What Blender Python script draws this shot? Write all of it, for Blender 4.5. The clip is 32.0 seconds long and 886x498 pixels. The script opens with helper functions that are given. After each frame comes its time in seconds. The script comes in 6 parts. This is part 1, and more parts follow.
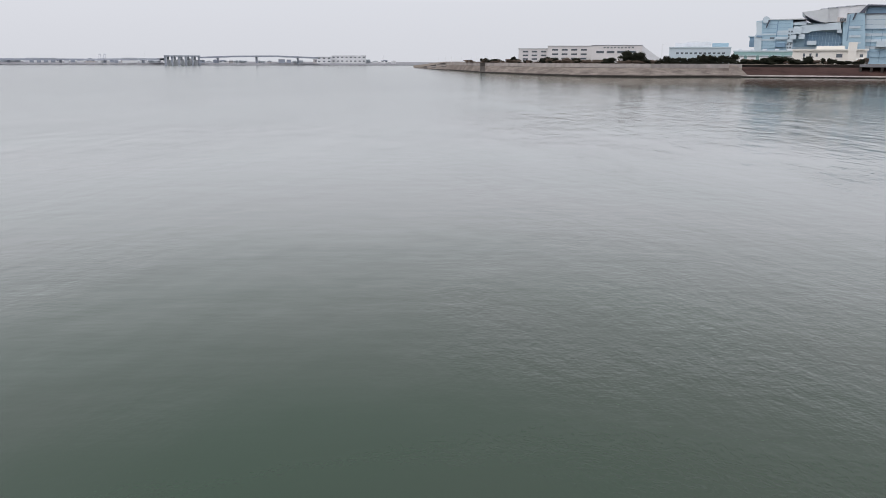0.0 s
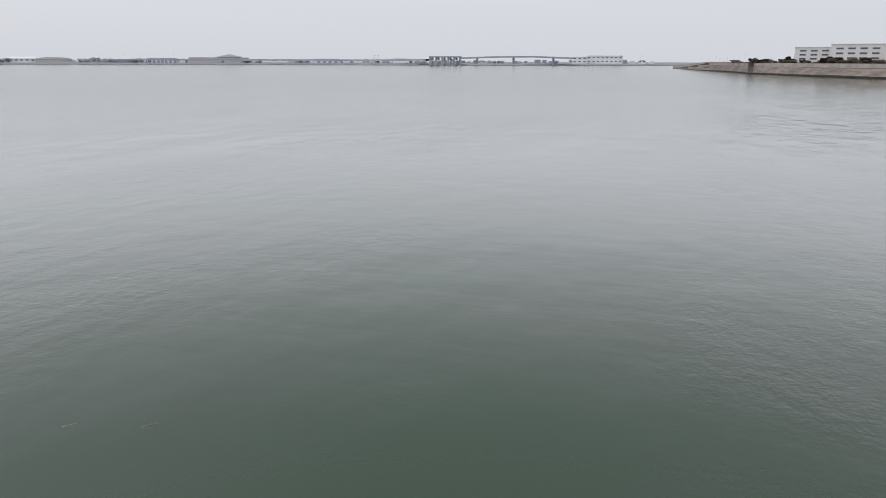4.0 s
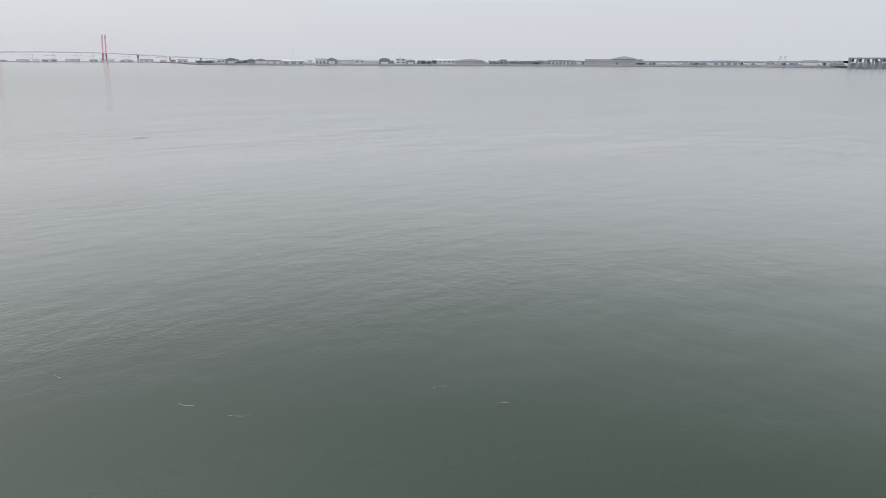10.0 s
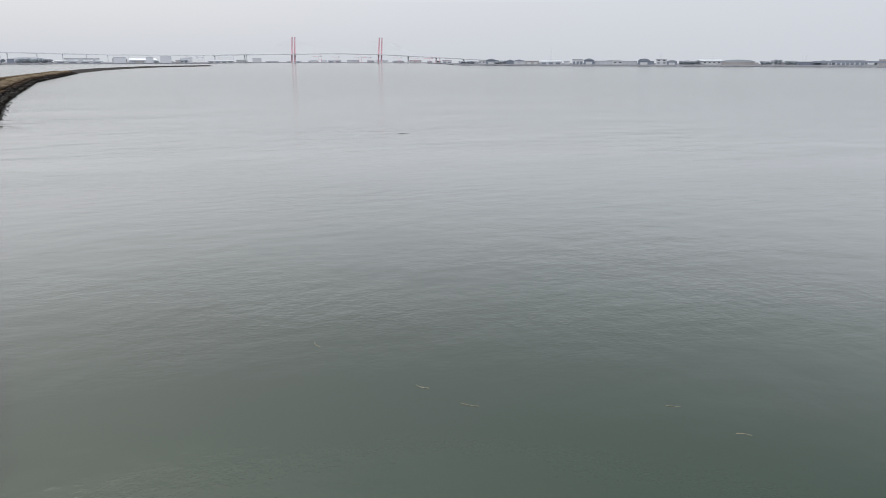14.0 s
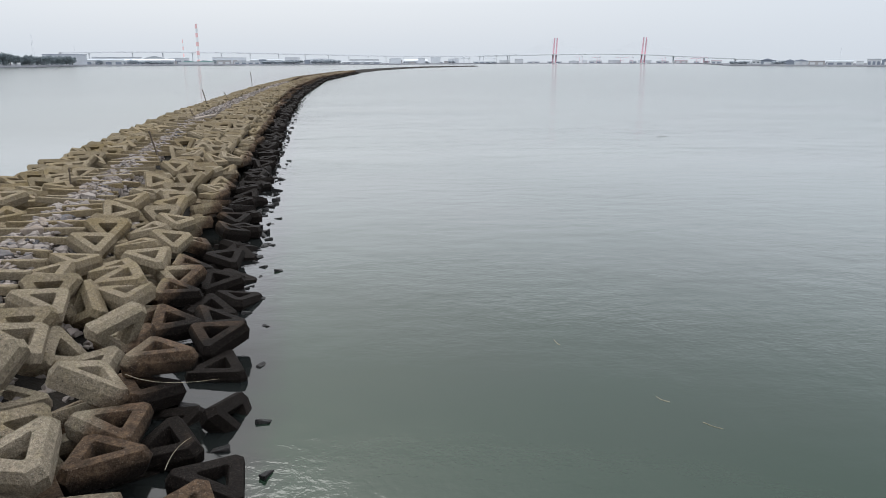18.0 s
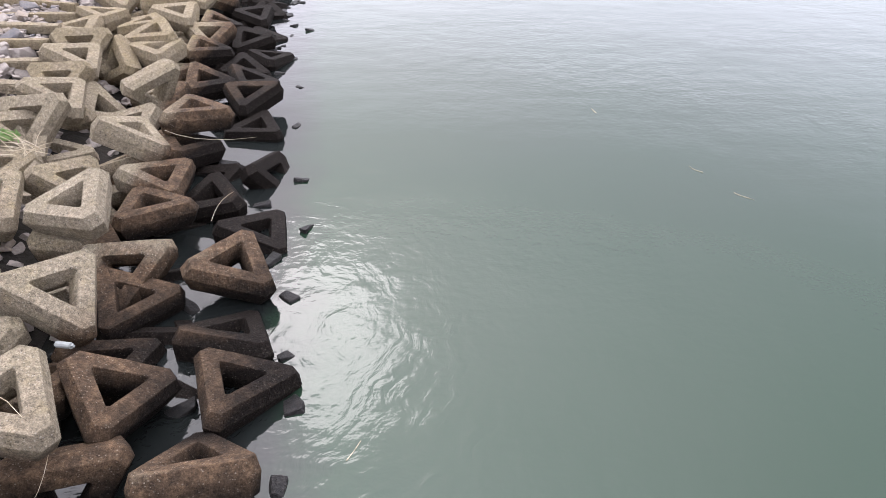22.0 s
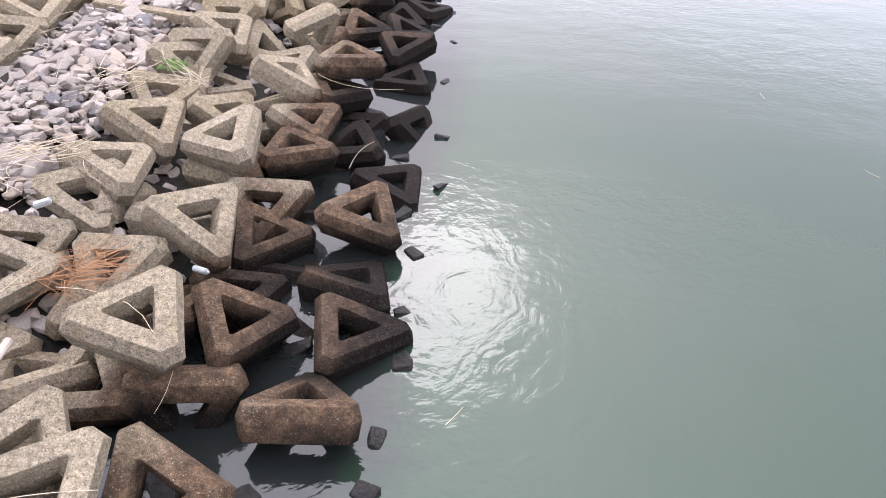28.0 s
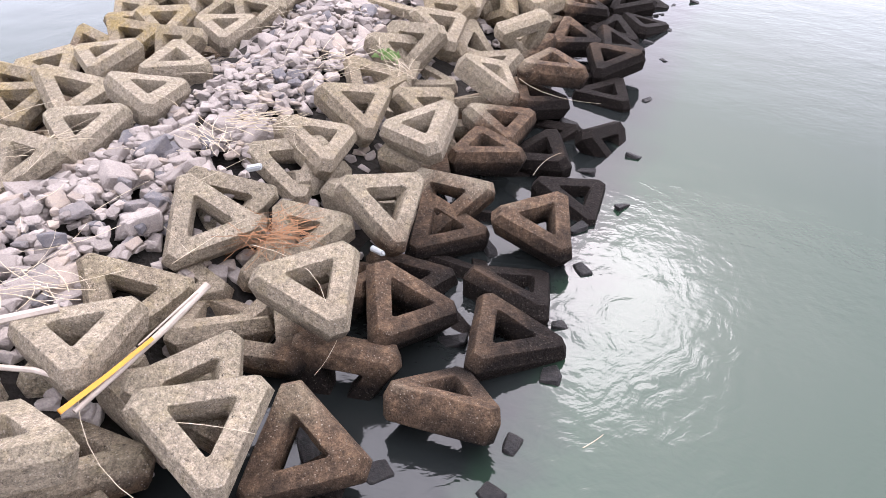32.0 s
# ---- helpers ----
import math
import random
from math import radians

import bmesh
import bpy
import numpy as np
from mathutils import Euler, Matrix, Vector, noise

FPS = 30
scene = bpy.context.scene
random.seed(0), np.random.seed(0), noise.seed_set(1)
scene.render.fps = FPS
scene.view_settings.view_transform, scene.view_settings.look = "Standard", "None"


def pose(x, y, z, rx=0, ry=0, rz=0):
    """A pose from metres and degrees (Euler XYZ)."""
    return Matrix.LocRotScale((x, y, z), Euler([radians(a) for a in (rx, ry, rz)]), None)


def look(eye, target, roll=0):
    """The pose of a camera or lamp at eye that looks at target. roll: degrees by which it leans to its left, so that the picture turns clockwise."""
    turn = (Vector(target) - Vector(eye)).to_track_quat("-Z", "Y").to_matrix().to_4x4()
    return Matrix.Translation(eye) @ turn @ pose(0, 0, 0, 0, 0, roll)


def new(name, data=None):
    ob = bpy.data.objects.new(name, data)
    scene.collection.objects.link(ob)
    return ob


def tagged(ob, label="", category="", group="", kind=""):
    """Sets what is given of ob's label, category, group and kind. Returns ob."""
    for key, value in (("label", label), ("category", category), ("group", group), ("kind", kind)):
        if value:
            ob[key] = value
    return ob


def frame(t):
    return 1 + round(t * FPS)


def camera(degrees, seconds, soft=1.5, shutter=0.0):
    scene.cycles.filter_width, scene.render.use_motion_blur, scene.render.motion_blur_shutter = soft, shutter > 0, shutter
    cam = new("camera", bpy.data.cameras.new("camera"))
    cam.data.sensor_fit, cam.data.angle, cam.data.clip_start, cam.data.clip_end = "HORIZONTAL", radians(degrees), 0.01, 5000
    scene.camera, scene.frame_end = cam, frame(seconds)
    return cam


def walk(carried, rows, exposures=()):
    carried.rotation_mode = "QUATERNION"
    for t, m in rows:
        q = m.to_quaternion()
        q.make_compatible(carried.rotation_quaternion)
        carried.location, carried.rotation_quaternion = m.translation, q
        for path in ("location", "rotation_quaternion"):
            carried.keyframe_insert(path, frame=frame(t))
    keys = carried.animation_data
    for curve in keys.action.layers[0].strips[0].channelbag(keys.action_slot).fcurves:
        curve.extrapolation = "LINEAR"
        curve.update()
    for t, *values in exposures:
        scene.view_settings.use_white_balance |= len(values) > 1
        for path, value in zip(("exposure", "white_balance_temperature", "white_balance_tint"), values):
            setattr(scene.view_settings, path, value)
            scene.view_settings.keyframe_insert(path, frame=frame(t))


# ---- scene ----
# eye (m), heading to the left of +y, tilt and roll (degrees)
PATH = [
    (0, -0.038, -0.019, 5.977, -91.51, -14.51, 0.20),
    (0.5, -0.036, -0.020, 5.979, -89.09, -14.51, 0.18),
    (1, -0.034, -0.020, 5.981, -86.62, -14.50, 0.16),
    (1.5, -0.031, -0.021, 5.983, -84.17, -14.50, 0.14),
    (2, -0.029, -0.021, 5.985, -81.73, -14.50, 0.12),
    (2.5, -0.026, -0.022, 5.987, -79.29, -14.51, 0.12),
    (3, -0.023, -0.022, 5.988, -76.86, -14.52, 0.12),
    (3.5, -0.020, -0.022, 5.990, -74.53, -14.53, 0.12),
    (5.5, -0.004, -0.023, 5.997, -64.72, -14.55, 0.13),
    (6, 0.000, -0.023, 5.999, -62.23, -14.55, 0.14),
    (6.5, 0.005, -0.022, 6.001, -59.80, -14.56, 0.14),
    (7, 0.010, -0.021, 6.003, -57.37, -14.56, 0.15),
    (7.5, 0.016, -0.020, 6.006, -54.88, -14.56, 0.15),
    (8, 0.022, -0.019, 6.009, -52.45, -14.54, 0.14),
    (8.5, 0.028, -0.018, 6.012, -50.01, -14.53, 0.14),
    (9, 0.034, -0.017, 6.016, -47.54, -14.50, 0.15),
    (9.5, 0.040, -0.016, 6.020, -45.13, -14.48, 0.15),
    (10, 0.046, -0.014, 6.024, -42.71, -14.47, 0.15),
    (10.5, 0.052, -0.013, 6.028, -40.27, -14.46, 0.14),
    (11, 0.058, -0.012, 6.032, -37.85, -14.46, 0.14),
    (11.5, 0.063, -0.010, 6.037, -35.42, -14.46, 0.13),
    (12, 0.069, -0.009, 6.041, -33.00, -14.47, 0.13),
    (12.5, 0.073, -0.008, 6.044, -30.58, -14.47, 0.13),
    (13, 0.076, -0.007, 6.047, -28.15, -14.47, 0.12),
    (13.5, 0.077, -0.007, 6.049, -25.70, -14.46, 0.11),
    (14, 0.075, -0.008, 6.049, -23.23, -14.46, 0.09),
    (14.5, 0.070, -0.009, 6.047, -20.76, -14.45, 0.07),
    (16.5, 0.033, -0.019, 6.029, -10.87, -14.43, 0.01),
    (17, 0.016, -0.022, 6.019, -8.41, -14.43, 0.00),
    (17.5, 0.005, -0.020, 6.012, -5.93, -14.44, -0.00),
    (18, 0.000, -0.011, 6.009, -3.49, -14.44, -0.01),
    (18.5, -0.003, -0.006, 6.003, -1.10, -14.44, -0.02),
    (19, -0.000, -0.000, 6.000, 0.00, -14.44, -0.02),
    (19.5, 0.005, -0.003, 5.988, -0.03, -14.81, -0.06),
    (20, 0.009, -0.016, 5.964, -0.11, -17.45, -0.01),
    (20.5, 0.010, -0.031, 5.939, -0.22, -21.13, -0.09),
    (21, 0.004, -0.042, 5.920, -0.37, -24.97, -0.12),
    (21.5, -0.009, -0.044, 5.912, -0.53, -28.78, 0.13),
    (22, -0.025, -0.043, 5.909, -0.74, -32.45, 0.31),
    (22.5, -0.036, -0.043, 5.902, -0.89, -35.53, 0.47),
    (23, -0.043, -0.039, 5.892, -0.94, -36.01, 0.46),
    (23.5, -0.048, -0.023, 5.879, -0.65, -35.95, 0.58),
    (24, -0.054, 0.002, 5.867, -0.19, -35.87, 0.68),
    (24.5, -0.059, 0.027, 5.859, 0.48, -35.84, 0.61),
    (25, -0.060, 0.050, 5.859, 1.71, -35.81, 0.56),
    (25.5, -0.051, 0.068, 5.864, 3.34, -35.82, 0.34),
    (27.5, 0.021, 0.170, 5.875, 9.83, -35.65, 1.17),
    (28, 0.040, 0.181, 5.882, 11.89, -35.62, 0.93),
    (28.5, 0.059, 0.178, 5.894, 14.03, -35.62, 0.65),
    (29, 0.076, 0.171, 5.913, 16.14, -35.57, 0.45),
    (29.5, 0.089, 0.162, 5.938, 18.13, -35.56, 0.34),
    (30, 0.099, 0.152, 5.962, 20.08, -35.54, 0.26),
    (30.5, 0.105, 0.144, 5.978, 22.11, -35.56, 0.44),
    (31, 0.108, 0.147, 5.987, 24.30, -35.60, 0.55),
    (31.5, 0.110, 0.160, 5.988, 26.54, -35.64, 0.68),
    (32, 0.112, 0.176, 5.986, 28.78, -35.67, 0.87),
]
cam = camera(62.8, 32.0, soft=0.7)


def gaze(x, y, z, yaw, pitch, roll):
    a, b = radians(yaw), radians(pitch)
    ahead = Vector((-math.sin(a) * math.cos(b), math.cos(a) * math.cos(b), math.sin(b)))
    return look((x, y, z), Vector((x, y, z)) + 5 * ahead, roll)


walk(cam, [(t, gaze(x, y, z, yaw, pitch, roll)) for t, x, y, z, yaw, pitch, roll in PATH],
     exposures=[(0, 0.06, 6520, 13), (6, 0.0, 6500, 11), (9, -0.02, 6480, 11), (13, -0.06, 6420, 11), (16.5, 0.08, 6260, 9), (19, 0.10, 6150, 8), (20, 0.31, 6150, 9), (21, 0.71, 6140, 13),
                (22.5, 1.24, 6130, 19), (25.5, 1.30, 6100, 20), (28, 1.38, 6100, 21), (32, 1.44, 6080, 22)])

# ---- light: thin bright overcast, the sun veiled ----
SUN_AZ, SUN_EL = 11.3, 39.4
world = bpy.data.worlds.new("sky")
scene.world = world
world.use_nodes = True
wn, wl = world.node_tree.nodes, world.node_tree.links
sky = wn.new("ShaderNodeTexSky")
sky.sky_type, sky.sun_disc = "NISHITA", False
sky.sun_elevation, sky.sun_rotation = radians(SUN_EL), radians(-SUN_AZ)
sky.air_density, sky.dust_density, sky.ozone_density = 1.0, 6.0, 1.0
scaled = wn.new("ShaderNodeMix")
scaled.data_type, scaled.blend_type = "RGBA", "MULTIPLY"
scaled.inputs[0].default_value = 1.0
scaled.inputs[7].default_value = (0.13, 0.13, 0.13, 1)
wl.new(sky.outputs[0], scaled.inputs[6])
# cloud veil: an overcast sky, dim in the haze at the horizon, with a bright band a little above it and bright overhead
where, height = wn.new("ShaderNodeTexCoord"), wn.new("ShaderNodeSeparateXYZ")
wl.new(where.outputs["Generated"], height.inputs[0])
cloud = wn.new("ShaderNodeValToRGB")
while len(cloud.color_ramp.elements) < 7:
    cloud.color_ramp.elements.new(0.5)
for stop, (at, tone) in zip(cloud.color_ramp.elements, ((0.0, (0.692, 0.722, 0.767, 1)), (0.075, (0.717, 0.749, 0.800, 1)), (0.105, (1.03, 1.06, 1.135, 1)), (0.22, (1.335, 1.36, 1.455, 1)), (0.46, (0.91, 0.94, 1.0, 1)), (0.72, (1.18, 1.20, 1.26, 1)), (1.0, (1.75, 1.77, 1.83, 1)))):
    stop.position, stop.color = at, tone
wl.new(height.outputs[2], cloud.inputs[0])
# the glow of the veiled sun, dimmed by the haze low down
haze = wn.new("ShaderNodeMapRange")
for slot, v in ((1, 0.40), (2, 0.82), (3, 0.0), (4, 1.0)):
    haze.inputs[slot].default_value = v
wl.new(height.outputs[2], haze.inputs[0])
toward = wn.new("ShaderNodeVectorMath")
toward.operation = "DOT_PRODUCT"
toward.inputs[1].default_value = (-math.sin(radians(SUN_AZ)) * math.cos(radians(SUN_EL)), math.cos(radians(SUN_AZ)) * math.cos(radians(SUN_EL)), math.sin(radians(SUN_EL)))
wl.new(where.outputs["Generated"], toward.inputs[0])
glow = cloud.outputs[0]
for power, strength in ((4.0, 3.1), (200.0, 0.7)):
    clip, shaped, times = (wn.new("ShaderNodeMath") for _ in range(3))
    clip.operation, shaped.operation, times.operation = "MAXIMUM", "POWER", "MULTIPLY"
    clip.inputs[1].default_value, shaped.inputs[1].default_value, times.inputs[1].default_value = 0.0, power, strength
    wl.new(toward.outputs["Value"], clip.inputs[0])
    wl.new(clip.outputs[0], shaped.inputs[0])
    wl.new(shaped.outputs[0], times.inputs[0])
    more = wn.new("ShaderNodeMix")
    more.data_type, more.blend_type = "RGBA", "ADD"
    more.inputs[7].default_value = (1.0, 0.98, 0.95, 1)
    dimmed = wn.new("ShaderNodeMath")
    dimmed.operation = "MULTIPLY"
    wl.new(times.outputs[0], dimmed.inputs[0])
    wl.new(haze.outputs[0], dimmed.inputs[1])
    wl.new(dimmed.outputs[0], more.inputs[0])
    more.clamp_factor = False
    wl.new(glow, more.inputs[6])
    glow = more.outputs[2]
veil = wn.new("ShaderNodeMix")
veil.data_type = "RGBA"
veil.inputs[0].default_value = 0.9
wl.new(scaled.outputs[2], veil.inputs[6])
wl.new(glow, veil.inputs[7])
wl.new(veil.outputs[2], wn["Background"].inputs[0])
wn["Background"].inputs[1].default_value = 1.0

sun = new("sun", bpy.data.lights.new("sun", "SUN"))
sun.data.energy, sun.data.angle, sun.data.color = 0.15, radians(12), (1.0, 0.95, 0.88)
sun_way = Vector((-math.sin(radians(SUN_AZ)) * math.cos(radians(SUN_EL)), math.cos(radians(SUN_AZ)) * math.cos(radians(SUN_EL)), math.sin(radians(SUN_EL))))
sun.matrix_world = look(sun_way * 60, (0, 0, 0))


# ---- materials ----
class Nodes:
    """Short names for building a material's nodes."""

    def __init__(self, name):
        self.mat = bpy.data.materials.new(name)
        self.mat.use_nodes = True
        self.tree = self.mat.node_tree
        self.bsdf = self.tree.nodes["Principled BSDF"]

    def add(self, kind, operation=None):
        n = self.tree.nodes.new(kind)
        if operation:
            n.operation = operation
        return n

    def join(self, a, b):
        self.tree.links.new(a, b)

    def coords(self, what="Object", scale=(1, 1, 1)):
        c = self.add("ShaderNodeTexCoord")
        m = self.add("ShaderNodeMapping")
        m.inputs["Scale"].default_value = scale
        self.join(c.outputs[what], m.inputs["Vector"])
        return m.outputs[0]

    def place(self, scale=(1, 1, 1)):
        g = self.add("ShaderNodeNewGeometry")
        m = self.add("ShaderNodeMapping")
        m.inputs["Scale"].default_value = scale
        self.join(g.outputs["Position"], m.inputs["Vector"])
        return m.outputs[0]

    def noise(self, at, scale, detail=4, rough=0.6):
        n = self.add("ShaderNodeTexNoise")
        n.inputs["Scale"].default_value, n.inputs["Detail"].default_value, n.inputs["Roughness"].default_value = scale, detail, rough
        self.join(at, n.inputs["Vector"])
        return n.outputs["Fac"]

    def cells(self, at, scale):
        n = self.add("ShaderNodeTexVoronoi")
        n.inputs["Scale"].default_value = scale
        self.join(at, n.inputs["Vector"])
        return n

    def ramp(self, value, lo, hi, a=0.0, b=1.0):
        n = self.add("ShaderNodeMapRange")
        n.clamp = True
        for i, v in enumerate((lo, hi, a, b)):
            n.inputs[i + 1].default_value = v
        self.join(value, n.inputs[0])
        return n.outputs[0]

    def mix(self, fac, a, b, how="MIX"):
        n = self.add("ShaderNodeMix")
        n.data_type, n.blend_type = "RGBA", how
        for slot, v in ((0, fac), (6, a), (7, b)):
            if isinstance(v, (int, float)):
                n.inputs[slot].default_value = v
            elif isinstance(v, tuple):
                n.inputs[slot].default_value = (*v, 1)
            else:
                self.join(v, n.inputs[slot])
        return n.outputs[2]

    def sums(self, op, a, b):
        n = self.add("ShaderNodeMath", operation=op)
        for slot, v in ((0, a), (1, b)):
            if isinstance(v, (int, float)):
                n.inputs[slot].default_value = v
            else:
                self.join(v, n.inputs[slot])
        return n.outputs[0]

    def bump(self, height, strength, distance, before=None):
        n = self.add("ShaderNodeBump")
        n.inputs["Strength"].default_value, n.inputs["Distance"].default_value = strength, distance
        self.join(height, n.inputs["Height"])
        if before is not None:
            self.join(before, n.inputs["Normal"])
        return n.outputs[0]

    def finish(self, color=None, rough=None, normal=None, **plain):
        for key, v in (("Base Color", color), ("Roughness", rough), ("Normal", normal)):
            if v is None:
                continue
            if isinstance(v, (int, float)):
                self.bsdf.inputs[key].default_value = v
            elif isinstance(v, tuple):
                self.bsdf.inputs[key].default_value = (*v, 1)
            else:
                self.join(v, self.bsdf.inputs[key])
        for key, v in plain.items():
            self.bsdf.inputs[key.replace("_", " ")].default_value = v
        return self.mat


def surface(name, a, b, scale=1.0, fine=14.0, rough=0.8, bump=0.2, depth=0.02, spread=0.25, shine=0.1):
    """A weathered surface: two tones at a coarse and a fine scale, and a little relief."""
    n = Nodes(name)
    at = n.coords("Object")
    big, small = n.noise(at, scale, 5), n.noise(at, scale * fine, 3)
    tone = n.ramp(n.sums("ADD", big, n.sums("MULTIPLY", small, spread)), 0.38, 0.82)
    return n.finish(n.mix(tone, a, b), n.ramp(small, 0.2, 0.8, rough - 0.08, rough + 0.08), n.bump(small, bump, depth), Specular_IOR_Level=shine)


def tidal_concrete(name, joined):
    """Aggregate concrete that weathers from pale grey-buff above the tides to brown and to a wet black band at the waterline."""
    n = Nodes(name)
    at, world_at = n.coords("Object") if not joined else n.place(), n.place()
    geo = n.add("ShaderNodeNewGeometry")
    chance = geo.outputs["Random Per Island"] if joined else n.add("ShaderNodeObjectInfo").outputs["Random"]
    split = n.add("ShaderNodeSeparateXYZ")
    n.join(geo.outputs["Position"], split.inputs[0])
    patchy = n.noise(world_at, 2.2, 5)
    level = n.sums("ADD", split.outputs[2], n.sums("ADD", n.sums("MULTIPLY", chance, 0.3), n.sums("MULTIPLY", patchy, 0.3)))
    # the outer row stays wet, the inner rows dry between tides
    inner = n.ramp(n.sums("ADD", split.outputs[0], n.sums("MULTIPLY", split.outputs[1], 0.125)), -1.3, -2.7, -0.16, -0.02)
    level = n.sums("ADD", level, n.sums("ADD", inner, n.ramp(split.outputs[1], 5.2, 3.6, 0.0, 0.1)))
    level = n.sums("ADD", level, n.ramp(n.sums("ADD", split.outputs[0], n.sums("MULTIPLY", split.outputs[1], 0.125)), -3.4, -3.85, 0.0, 0.5))
    along = n.sums("ADD", split.outputs[0], n.sums("MULTIPLY", split.outputs[1], 0.125))
    level = n.sums("ADD", level, n.sums("MULTIPLY", n.ramp(along, -3.35, -2.95), n.ramp(split.outputs[1], 8.0, 11.5, 0.08, -0.22)))
    # the sheltered western side dries out higher and carries more lichen
    lee_side = n.ramp(n.sums("ADD", split.outputs[0], n.sums("MULTIPLY", split.outputs[1], 0.155)), -8.5, -10.5)
    level = n.sums("SUBTRACT", level, n.sums("MULTIPLY", lee_side, 0.22))
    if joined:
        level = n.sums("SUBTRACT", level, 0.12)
    grit = n.cells(at, 75)
    grain = n.noise(at, 90, 3)
    pits = n.noise(at, 28, 4, 0.7)
    pebble = n.cells(at, 46)
    dry = n.mix(n.ramp(patchy, 0.3, 0.7), (0.261, 0.217, 0.157), (0.165, 0.134, 0.094))
    dry = n.mix(n.ramp(n.noise(at, 5, 4), 0.55, 0.75), dry, (0.222, 0.172, 0.103))
    dry = n.mix(n.ramp(n.noise(at, 2.6, 5, 0.65), 0.50, 0.66, 0.0, 0.45), dry, (0.207, 0.179, 0.113))
    lines = n.noise(n.coords("Object", (3, 3, 60)) if not joined else n.place((3, 3, 60)), 1.0, 2)
    dry = n.mix(1.0, dry, n.mix(n.ramp(lines, 0.35, 0.65), (0.88, 0.88, 0.88), (1.08, 1.08, 1.08)), "MULTIPLY")
    dry = n.mix(n.sums("MULTIPLY", n.ramp(n.sums("ADD", split.outputs[0], n.sums("MULTIPLY", split.outputs[1], 0.155)), -8.5, -10.5), n.ramp(n.noise(at, 3.4, 5, 0.65), 0.46, 0.64, 0.1, 0.8)), dry, (0.239, 0.176, 0.068))
    outer = n.sums("MULTIPLY", n.ramp(split.outputs[1], 9, 20), n.ramp(n.noise(at, 3, 4), 0.3, 0.6, 0.25, 0.7))
    dry = n.mix(outer, dry, (0.202, 0.150, 0.074))
    dry = n.mix(n.ramp(chance, 0.0, 1.0, 0.0, 0.4), dry, (0.283, 0.249, 0.197))
    brown = n.mix(n.ramp(n.noise(at, 6, 5), 0.35, 0.65), (0.118, 0.077, 0.048), (0.050, 0.035, 0.024))
    black = n.mix(n.ramp(pits, 0.35, 0.7), (0.0075, 0.0062, 0.0058), (0.021, 0.0165, 0.0135))
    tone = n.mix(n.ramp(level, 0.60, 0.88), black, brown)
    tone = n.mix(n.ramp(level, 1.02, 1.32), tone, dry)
    parts = n.add("ShaderNodeSeparateColor")
    n.join(grit.outputs["Color"], parts.inputs[0])
    stones = n.add("ShaderNodeSeparateColor")
    n.join(pebble.outputs["Color"], stones.inputs[0])
    speck = n.ramp(grit.outputs["Distance"], 0.05, 0.45)
    tone = n.mix(1.0, tone, n.mix(parts.outputs[0], (0.74, 0.735, 0.73), (1.26, 1.25, 1.235)), "MULTIPLY")
    mottle = n.noise(at, 16, 6, 0.75)
    tone = n.mix(1.0, tone, n.mix(n.ramp(mottle, 0.36, 0.64), (0.66, 0.655, 0.64), (1.27, 1.26, 1.25)), "MULTIPLY")
    flecks = n.sums("MULTIPLY", n.ramp(stones.outputs[0], 0.80, 0.94), n.ramp(pebble.outputs["Distance"], 0.42, 0.30))
    tone = n.mix(n.sums("MULTIPLY", flecks, n.ramp(level, 0.70, 1.2, 0.12, 0.65)), tone, (0.36, 0.315, 0.255))
    tone = n.mix(n.ramp(pits, 0.3, 0.42, 0.7, 0.0), tone, (0.016, 0.013, 0.011))
    bumps = n.bump(n.noise(at, 14, 5, 0.7), 0.5, 0.03, n.bump(pits, 0.8, 0.03, n.bump(speck, 0.45, 0.006, n.bump(grain, 0.3, 0.004))))
    n.join(n.ramp(level, 0.6, 1.0, 0.05, 0.12), n.bsdf.inputs["Specular IOR Level"])
    return n.finish(tone, n.ramp(level, 0.5, 0.9, 0.7, 0.92), bumps)


